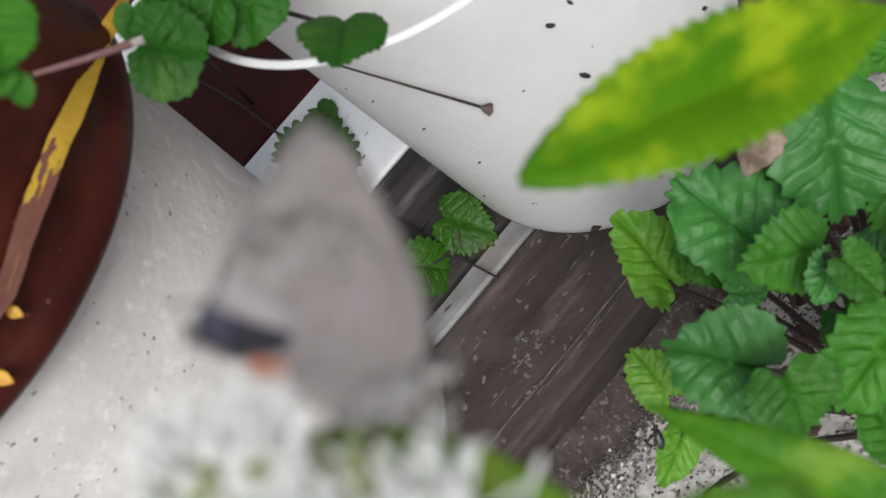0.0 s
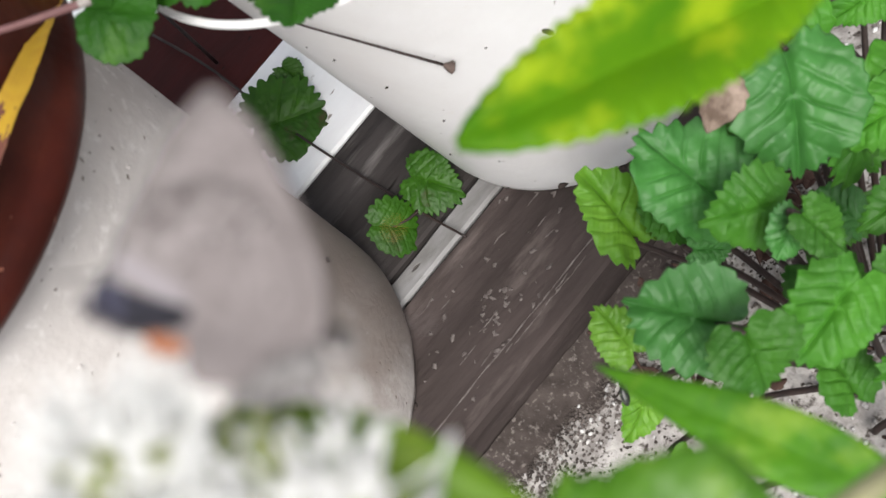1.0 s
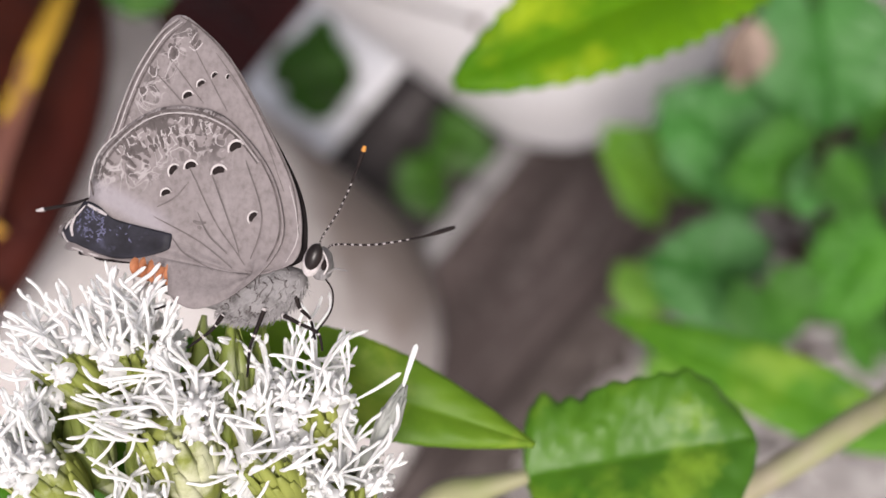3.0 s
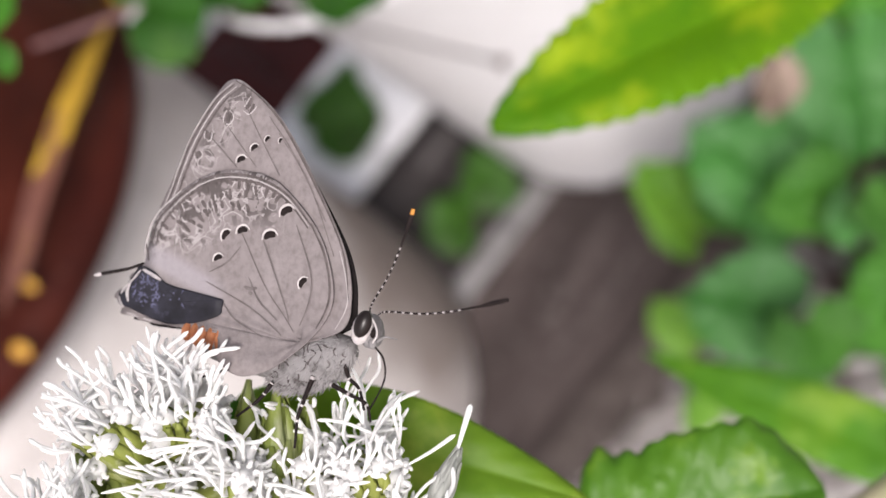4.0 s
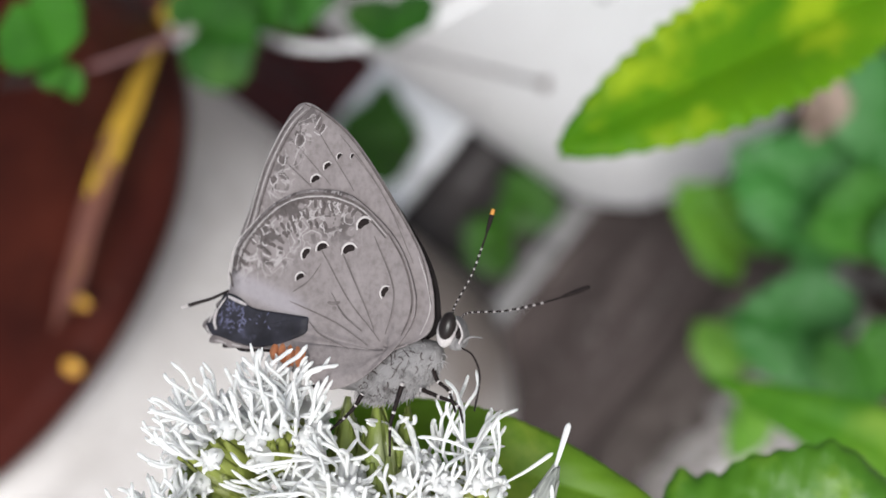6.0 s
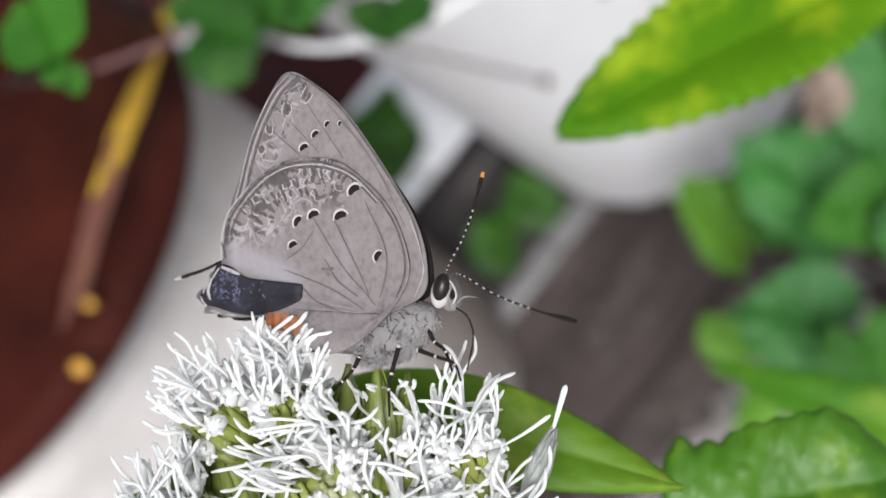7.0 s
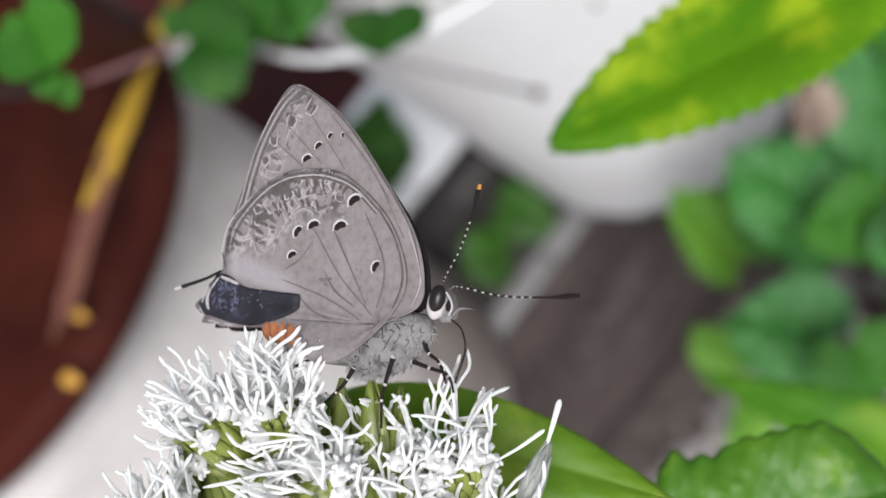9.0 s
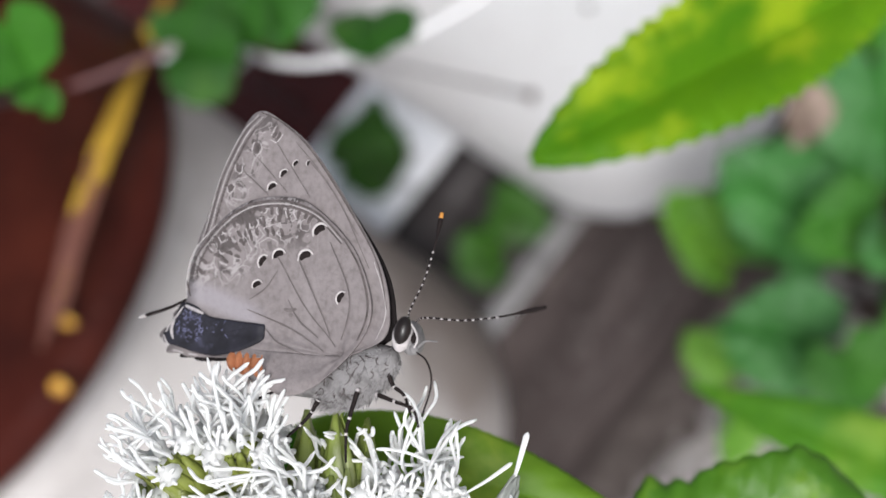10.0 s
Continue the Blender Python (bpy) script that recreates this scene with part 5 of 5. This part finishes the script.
def butterfly():
    bug = thing("butterfly", pose(0, 0, 0), "small grey hairstreak butterfly with closed wings, feeding on a white flower", "butterfly")
    rng = random.Random(31)

    def mark(pts_list, mat, parent, label, y, width, name="marking", lift=0.03, n=10):
        bm = bmesh.new()
        for pts in pts_list:
            stroke(bm, pts, y, width, lift, n)
        return part(name, bm, mat, parent, label)

    # far pair of wings, then the near pair
    for name, outline, y, shift in (("forewing", FORE, 0.42, -2.6), ("hindwing", HIND, 0.22, -1.5)):
        bm = bmesh.new()
        wing(bm, [(1.4 + (x - 1.4) * 0.975, -5.2 + (z + 5.2) * 0.965) for x, z in outline], (1.4, -5.2), side=-1)
        far = part(name, bm, wing_dark, bug, "far wing, dark on its upper side", solid=0.00008)
        far.matrix_basis = pose(0.06 * MM, y * MM, -0.05 * MM, 0, shift, 0)
    bm = bmesh.new()
    wing(bm, FORE, (1.4, -5.2))
    fore = part("forewing", bm, forewing_mottled, bug, "grey-brown underside with black white-edged spots", solid=0.00010)
    bm = bmesh.new()
    wing(bm, HIND, (1.4, -5.2), pleats=11)
    hind = part("hindwing", bm, wing_mottled, bug, "grey-brown underside with scribbled margin and blue-black corner", solid=0.00010)
    fore.matrix_basis = pose(0, -0.15 * MM, 0)
    hind.matrix_basis = pose(0, -0.42 * MM, 0)

    FY, HY = -0.10, -0.10
    # margins: double dark lines with a pale line between
    fm = [(-3.9, 9.85), (-5.2, 8.9), (-6.7, 6.9), (-7.7, 4.9), (-8.3, 3.4), (-8.9, 2.2)]
    mark([fm, [(x + 0.42, z - 0.22) for x, z in fm], [(-3.8, 10.05), (-2.3, 9.2), (-0.4, 7.35), (1.8, 3.95), (3.7, 0.3), (4.2, -2.6)]], mark_brown, fore, "", FY, 0.13, n=30)
    mark([[(x + 0.21, z - 0.11) for x, z in fm], [(3.55, 0.2), (4.0, -1.4), (4.12, -2.8), (3.5, -4.3)]], mark_pale, fore, "", FY, 0.09, n=30)
    hm = [(1.75, 1.6), (0.4, 3.1), (-1.0, 3.95), (-2.7, 4.42), (-5.0, 4.36), (-7.1, 3.4), (-9.0, 1.7), (-9.6, 0.2)]
    mark([hm, [(x * 0.95 - 0.1, z * 0.95 - 0.1) for x, z in hm], [(1.75, 1.7), (2.75, -0.2), (3.1, -2.4), (2.4, -4.3)], [(-9.95, 0.1), (-9.75, -0.9)]], mark_brown, hind, "", HY, 0.15, n=36)
    mark([[(x * 0.975 - 0.05, z * 0.975 - 0.05) for x, z in hm]], mark_pale, hind, "", HY, 0.08, n=36)
    # pale fringes
    mark([[(x - 0.12, z + 0.10) for x, z in fm]], mark_pale, fore, "pale fringe", FY + 0.05, 0.08, n=30)
    mark([[(-7.4, 3.5), (-9.3, 1.9), (-10.0, 0.2), (-10.1, -0.9)]], mark_pale, hind, "pale fringe", HY + 0.05, 0.11, n=24)
    # veins
    mark([[(1.0, -4.6), (-1.0, -2.4), (-2.6, 0.4), (-3.0, 1.1)], [(-0.3, -4.0), (-1.6, -3.0), (-2.4, -1.6)], [(0.6, -4.2), (-0.9, -0.6), (-1.6, 1.0)], [(1.3, -4.2), (1.9, -1.6), (0.8, 1.6)],
          [(0.2, -4.8), (-2.4, -3.3), (-5.4, -2.0)], [(-1.0, -5.0), (-3.2, -4.1), (-4.2, -3.2)], [(-3.0, 0.2), (-4.0, -0.8), (-5.2, -1.4)]], vein_brown, hind, "raised brown vein", HY, 0.10, "vein", n=16)
    mark([[(2.6, 1.8), (0.4, 5.6), (-1.4, 7.9)], [(3.2, -0.2), (1.4, 4.0), (-0.7, 6.9)], [(-0.6, 4.4), (-2.4, 7.4), (-3.2, 8.9)], [(-2.2, 4.9), (-4.2, 7.2)], [(-3.6, 4.9), (-5.4, 6.6)]], vein_brown, fore, "raised brown vein", FY, 0.07, "vein", n=16)
    # eyed spots: a black bar under a white crescent
    for owner, y, spots in ((hind, HY, ((0.1, 2.4, 0.95, 25), (-1.0, 0.95, 0.95, 15), (-2.9, 1.2, 0.85, 15), (-4.1, 0.9, 0.80, 45), (-4.6, -0.5, 0.7, 20), (1.3, -1.7, 0.75, 50))),
                            (fore, FY, ((-2.4, 6.1, 0.6, 30), (-3.3, 5.4, 0.7, 20), (-1.5, 6.6, 0.45, 40), (-0.6, 6.5, 0.35, 60)))):
        for x, z, w, turn in spots:
            c, s = math.cos(radians(turn)), math.sin(radians(turn))
            at = lambda a, b: (x + (a * c - b * s) * w, z + (a * s + b * c) * w)
            mark([[at(-0.42, -0.10), at(0, 0.06), at(0.42, -0.10)]], mark_black, owner, "black eyed spot", y, w * 0.46, "spot", 0.06)
            mark([[at(-0.60, -0.16), at(-0.38, 0.22), at(0, 0.34), at(0.38, 0.22), at(0.60, -0.16)]], mark_white, owner, "white crescent over a spot", y, w * 0.17, "crescent", 0.07)
    mark([[(-2.7, -2.15), (-2.3, -2.25), (-1.8, -2.2)], [(-2.4, -2.5), (-2.1, -2.55)]], vein_brown, hind, "faint brown smudge", HY, 0.22, lift=0.012)
    # scribbled marks inside the margins
    pale, dark = [], []
    arc = smooth_path([(x, 0, z) for x, z in hm], 40)
    heart = Vector((-3.2, 0, -1.6))
    for k in range(6, 38, 2):
        e = arc[k]
        inward = (heart - e).normalized()
        side = Vector((inward.z, 0, -inward.x))
        for row in range(1 if k < 16 else 3 if k < 34 else 1):
            c = e + inward * (0.62 + 0.62 * row + rng.uniform(-0.1, 0.1)) + side * rng.uniform(-0.15, 0.15)
            a, b = c - inward * rng.uniform(0.15, 0.45) + side * rng.uniform(-0.2, 0.2), c + inward * rng.uniform(0.1, 0.45)
            dark.append([(a.x, a.z), (c.x + rng.uniform(-0.08, 0.08), c.z), (b.x, b.z)])
            for s in (-1, 1):
                if rng.random() < 0.22:
                    p = [c + side * s * 0.24 - inward * rng.uniform(0.1, 0.35), c + side * s * rng.uniform(0.14, 0.34), c + side * s * rng.uniform(-0.05, 0.2) + inward * rng.uniform(0.2, 0.45)]
                    pale.append([(q.x, q.z) for q in p])
    mark(pale, mark_pale, hind, "pale scribble", HY, 0.11, lift=0.010, n=8)
    mark(dark, mark_brown, hind, "brown smudge among the scribbles", HY + 0.012, 0.24, lift=0.008, n=8)
    pale, dark = [], []
    for x, z, w, tilt in ((-2.8, 8.5, 0.80, -50), (-4.3, 7.85, 0.62, -25), (-5.7, 6.8, 0.55, -10), (-6.4, 5.6, 0.5, 10)):
        c, s = math.cos(radians(tilt)), math.sin(radians(tilt))
        pt = lambda a, b: (x + (a * c - b * s) * w, z + (a * s + b * c) * w)
        j = lambda: rng.uniform(-0.14, 0.14)
        pale.append([pt(-0.5, 0.55 + j()), pt(-0.45 + j(), -0.1), pt(-0.30, -0.5 + j())])
        pale.append([pt(-0.05 + j(), -0.60), pt(0.40, -0.40 + j()), pt(0.55 + j(), 0.1), pt(0.42, 0.5 + j())])
        dark.append([pt(-0.32 + j(), 0.50), pt(-0.15, 0.05 + j()), pt(-0.05 + j(), -0.35)])
        dark.append([pt(0.10, 0.45 + j()), pt(0.22 + j(), -0.05), pt(0.28, -0.32 + j())])
        dark.append([pt(-0.62, 0.75 + j()), pt(-0.66 + j(), 0.30)])
    mark(pale, mark_pale, fore, "pale loop near the wing tip", FY, 0.09, lift=0.02, n=12)
    mark(dark, mark_brown, fore, "brown smudge near the wing tip", FY + 0.012, 0.27, lift=0.01, n=8)
    # the blue-black corner, its pale rim and the tails
    bm = bmesh.new()
    wing(bm, PATCH, (-8.0, -3.4), rings=6, n=60, depth=0.02)
    patch = part("patch", bm, wing_blue, hind, "blue-black corner dusted with violet scales", solid=0.00006)
    patch.matrix_basis = pose(0, -0.15 * MM, 0)
    mark([[(-10.25, -1.5), (-10.7, -1.95), (-11.0, -2.25)], [(-11.25, -2.4), (-11.6, -2.8), (-11.75, -3.05)], [(-11.95, -3.2), (-11.8, -3.6), (-11.5, -3.9)], [(-11.3, -4.2), (-10.8, -4.3), (-10.4, -4.45)], [(-10.0, -4.5), (-9.3, -4.62)]], mark_pale, hind, "broken white edge of the wing corner", -0.2, 0.13, n=8)
    violet = []
    for k in range(80):
        ang, rad = rng.uniform(0, 6.28), rng.uniform(0.35, 1.10)
        x, z = (-9.75 + rad * 1.05 * math.cos(ang), -2.75 + rad * 0.95 * math.sin(ang)) if k < 70 else (rng.uniform(-9.4, -7.0), rng.uniform(-3.6, -2.6))
        violet.append([(x, z), (x + rng.uniform(-0.12, 0.12), z + rng.uniform(-0.1, 0.1)), (x + rng.uniform(-0.22, 0.22), z + rng.uniform(-0.2, 0.2))])
    mark(violet, material("violet_scales", (0.135, 0.135, 0.215), 0.7, (0.05, 0.05, 0.085), 2500, spec=0.15), hind, "dusting of violet scales", -0.2, 0.075, lift=0.012, n=6)
    mark([[(-10.1, -1.45), (-9.4, -1.75), (-8.7, -2.05)], [(-11.0, -2.2), (-11.3, -2.9), (-11.2, -3.5)]], mark_pale, hind, "pale blue edge of the patch", -0.2, 0.22, lift=0.012, n=10)
    for path, r in (([(-10.2, 0, -1.1), (-11.4, -0.1, -1.5), (-12.7, -0.1, -1.75), (-13.9, -0.2, -2.0)], 0.11), ([(-11.6, 0.4, -3.0), (-12.3, 0.5, -3.05), (-12.7, 0.5, -3.0)], 0.09)):
        bm = bmesh.new()
        pts = [q * MM for q in smooth_path(path, 26)]
        tube(bm, pts, lambda u, rr=r: rr * MM * (0.8 + 0.5 * u if u < 0.95 else 0.8), 7, mats=lambda i: 1 if i >= 21 else 0)
        part("tail", bm, [mark_black, mark_white], hind, "black thread-like tail tipped with white")
    # body
    bm = bmesh.new()
    lean = pose(0, 0, 0, 0, -22, 0)
    blob(bm, near(1.6, 0.35, -6.4), (3.1 * MM, 1.45 * MM, 1.55 * MM), lean, 28, 16, 0.00010)
    thorax = part("thorax", bm, fur_grey, bug, "thorax clothed in pale grey hair")
    bm = bmesh.new()
    for k in range(900):
        a, u = rng.uniform(2.2, 5.6), rng.uniform(-1, 1)
        q = Vector((3.0 * u, -1.35 * math.sin(a - math.pi / 2 + math.pi / 2) * -1 * math.sqrt(max(0, 1 - u * u)), 1.5 * math.cos(a) * math.sqrt(max(0, 1 - u * u))))
        q.y = -abs(q.y) * 0.95
        nrm = q.normalized()
        s = near(1.6, 0.35, -6.4) + lean.to_3x3() @ q * MM
        d = (lean.to_3x3() @ nrm * 0.5 + Vector((-0.55, -0.25, -0.5)) + Vector((rng.uniform(-1, 1), rng.uniform(-1, 1), rng.uniform(-1, 1))) * 0.5).normalized()
        tube(bm, [s - d * 0.05 * MM, s + d * 0.22 * MM, s + (d + Vector((-0.2, 0, -0.35))).normalized() * rng.uniform(0.35, 0.70) * MM], lambda u: 0.05 * MM * (1.1 - u), 4)
    part("hair", bm, [material("pale_hair", (0.29, 0.275, 0.273), 0.8, (0.12, 0.11, 0.108), 900, low=0.52, high=0.60)], thorax, "loose pale grey hair", kind="stuff")
    bm = bmesh.new()
    for k in range(38):
        u, a = rng.uniform(-0.85, 0.95), rng.uniform(-1.0, 1.3)
        g, curl = rng.uniform(0, 6.28), rng.uniform(-1.3, 1.3)
        pts = []
        for i in range(5):
            ring = math.sqrt(max(0.02, 1 - u * u))
            q = Vector((3.08 * u, -1.50 * math.cos(a) * ring, 1.56 * math.sin(a) * ring))
            pts.append(near(1.6, 0.35, -6.4) + lean.to_3x3() @ q * MM)
            u, a = max(-0.95, min(0.95, u + 0.055 * math.cos(g))), a + 0.13 * math.sin(g)
            g += curl * rng.uniform(0.2, 1.0)
        tube(bm, smooth_path(pts, 12), lambda u: 0.045 * MM * (1.15 - 0.8 * u), 5)
    part("hair", bm, mark_brown, thorax, "dark streaks of hair", kind="stuff")
    bm = bmesh.new()
    tube(bm, [q * MM for q in smooth_path([(0, 0.4, -6.3), (-2.4, 0.4, -6.2), (-4.6, 0.3, -5.7), (-5.4, 0.3, -5.5)], 20)], lambda u: MM * (1.35 - 0.25 * u) * (1 if u > 0.04 else 0.8), 18)
    part("abdomen", bm, fur_grey, bug, "grey abdomen")
    bm = bmesh.new()
    for k in range(5):
        blob(bm, near(-4.2 - 0.60 * k, 0.0, -5.50 + 0.10 * k), (0.42 * MM, 1.15 * MM, (1.12 - 0.09 * k) * MM), None, 16, 10, 0.00003)
    part("abdomen_tip", bm, orange_scales, bug, "orange segmented tip of the abdomen")
    bm = bmesh.new()
    blob(bm, near(5.36, 0.45, -4.34), (0.68 * MM, 0.90 * MM, 0.98 * MM), None, 20, 14, 0.00010)
    head = part("head", bm, fur_grey, bug, "grey head")
    turn = pose(0, 0, 0, 0, 20, 0)
    bm = bmesh.new()
    blob(bm, near(5.14, -0.28, -4.10), (0.60 * MM, 0.46 * MM, 1.02 * MM), turn, 24, 16)
    part("eye_ring", bm, mark_white, head, "white ring of scales round the eye")
    bm = bmesh.new()
    blob(bm, near(5.30, -0.52, -3.86), (0.50 * MM, 0.44 * MM, 0.84 * MM), turn, 24, 16)
    part("eye", bm, eye_black, head, "glossy dark brown eye")
    bm = bmesh.new()
    blob(bm, near(5.86, -0.22, -4.32), (0.17 * MM, 0.24 * MM, 0.34 * MM), turn, 14, 10)
    part("face", bm, mark_black, head, "black front of the face")
    bm = bmesh.new()
    tube(bm, [q * MM for q in smooth_path([(5.62, -0.42, -3.3), (5.98, -0.38, -3.8), (6.10, -0.30, -4.4), (5.86, -0.36, -4.9)], 14)], lambda u: 0.06 * MM, 7)
    part("face_edge", bm, mark_white, head, "white edge of the face")
    bm = bmesh.new()
    blob(bm, near(5.75, -0.1, -4.95), (0.28 * MM, 0.34 * MM, 0.36 * MM), None, 14, 10, 0.00004)
    tube(bm, [q * MM for q in smooth_path([(5.9, 0, -4.9), (6.5, -0.1, -4.55), (7.3, -0.1, -4.62)], 10)], lambda u: 0.09 * MM * (1.1 - 0.8 * u), 8)
    part("palp", bm, fur_grey, head, "pale upturned palp")
    # legs, pale with dark bands
    for path in ([(2.4, -0.9, -7.0), (1.9, -1.2, -8.6), (1.6, -1.2, -9.5), (1.4, -1.1, -11.2)], [(3.4, -0.6, -7.4), (4.6, -0.8, -7.8), (5.8, -0.8, -8.3), (6.1, -0.8, -9.3)],
                 [(-0.4, -0.8, -7.6), (-1.1, -1.0, -8.6), (-2.7, -1.0, -9.8)], [(0.2, -1.1, -6.3), (-1.2, -1.4, -6.4), (-2.8, -1.4, -6.9), (-4.9, -1.4, -7.6)], [(4.0, -0.2, -6.2), (4.4, -0.3, -7.0), (5.0, -0.2, -7.6), (5.3, -0.1, -8.8)]):
        bm = bmesh.new()
        banded(bm, [q * MM for q in smooth_path(path, 28)], lambda u: MM * (0.15 - 0.08 * u), 9)
        part("leg", bm, [mark_black, mark_white], bug, "thin dark leg banded with white")
    # feelers and tongue
    feelers = []
    for at, long, sag, club in (((5.45, 0.0, -2.95), 6.2, 0.25, 2), ((5.95, 0.75, -3.2), 7.6, 0.35, 0)):
        bm = bmesh.new()
        pts = [q * MM for q in smooth_path([(-0.50, 0, -0.30), (0.15, 0, -0.02), (long * 0.35, 0, -sag), (long * 0.7, 0, -sag * 0.8), (long, 0, 0)], 67)]
        tube(bm, pts, lambda u: MM * (0.060 if u < 0.80 else 0.060 + 0.085 * math.sin((u - 0.80) / 0.20 * 2.6)), 8, mats=lambda i, c=club: c if i >= 63 else (1 if i % 3 == 0 and i < 48 else 0))
        ob = part("antenna", bm, [mark_black, mark_pale, antenna_tip], bug, "black and white banded antenna with an orange tip")
        feelers.append((ob, at))
    bm = bmesh.new()
    tube(bm, [q * MM for q in smooth_path([(0, 0, 0), (0.8, -0.1, -0.5), (1.15, -0.1, -1.7), (0.7, -0.1, -3.6)], 24)], lambda u: 0.055 * MM, 6)
    tongue = part("proboscis", bm, mark_black, bug, "thin dark curved proboscis")
    return bug, feelers, tongue


bug, feelers, tongue = butterfly()

PERCH = [
    (0, -0.00291, 0.04489, 0.35609, -66.86, 9.00, -56.28),
    (0.5, -0.00303, 0.04495, 0.35629, -67.17, 9.86, -56.22),
    (1, -0.00286, 0.04499, 0.35624, -67.41, 9.71, -57.07),
    (1.5, -0.00292, 0.04465, 0.35575, -64.50, 10.75, -55.41),
    (2, -0.00310, 0.04437, 0.35622, -63.42, 10.81, -55.82),
    (2.5, -0.00311, 0.04429, 0.35620, -63.77, 11.75, -55.47),
    (2.7, -0.00290, 0.04403, 0.35646, -63.36, 12.47, -54.69),
    (3.8, -0.00337, 0.04477, 0.35478, -66.56, 8.59, -55.59),
    (4, -0.00305, 0.04441, 0.35514, -66.23, 8.38, -57.53),
    (4.5, -0.00311, 0.04477, 0.35601, -66.20, 8.52, -54.88),
    (5, -0.00326, 0.04466, 0.35617, -65.61, 7.77, -55.13),
    (5.5, -0.00323, 0.04467, 0.35627, -67.65, 7.41, -54.98),
    (5.7, -0.00351, 0.04509, 0.35603, -66.53, 4.89, -53.71),
    (6.8, -0.00354, 0.04551, 0.35634, -65.27, 4.57, -51.97),
    (7, -0.00363, 0.04548, 0.35645, -63.15, 5.95, -52.02),
    (7.5, -0.00363, 0.04576, 0.35650, -62.86, 5.42, -49.98),
    (8, -0.00345, 0.04519, 0.35665, -66.83, 5.72, -52.14),
    (8.5, -0.00332, 0.04550, 0.35608, -68.07, 4.70, -52.85),
    (9, -0.00330, 0.04559, 0.35611, -66.78, 4.96, -52.77),
    (9.5, -0.00331, 0.04512, 0.35639, -66.56, 5.13, -53.21),
    (10, -0.00323, 0.04557, 0.35610, -67.13, 5.21, -52.61),
]


def motions():
    # the butterfly sways and shuffles on the flower
    walk(bug, [(t, pose(x, y, z, rx, ry, rz)) for t, x, y, z, rx, ry, rz in PERCH])
    (a, at), (b, bt) = feelers
    walk(a, [(t, pose(at[0] * MM, at[1] * MM, at[2] * MM, 0, -deg, yaw)) for t, deg, yaw in ((0, 64, 0), (2.5, 64, 0), (4.5, 66, 0), (5.5, 64, 0), (6.8, 64, 32), (7.5, 63, 36), (8.5, 64, 36), (9.2, 66, 36), (10, 68, 36))])
    walk(b, [(t, pose(bt[0] * MM, bt[1] * MM, bt[2] * MM, 0, -deg, 0)) for t, deg in ((0, 10), (1.5, 11), (2.7, 11), (3.8, 8), (4.5, 10), (5.0, 10), (5.7, 9), (6.8, -6), (7.0, -25), (7.3, -20), (7.5, -31), (7.9, -42), (8.2, -52), (8.5, -31), (8.8, -8), (9.0, -8), (9.5, 0), (10, 1))])
    walk(tongue, [(t, pose(5.9 * MM, -0.2 * MM, -5.1 * MM, 0, deg, 0)) for t, deg in ((0, 24), (2.7, 24), (4.0, 14), (4.5, 12), (5.0, 0), (5.5, 0), (7.0, 4), (8.0, 14), (9.0, 10), (10, 8))])
    # the lens's point of focus
    ground = Matrix.Translation((0.02, 0.36, 0.0))
    wings = Matrix.Translation((-0.0031, 0.0446, 0.3560))
    walk(focus, [(0, ground), (1.0, ground), (1.14, wings), (1.3, wings), (10, wings)])


motions()
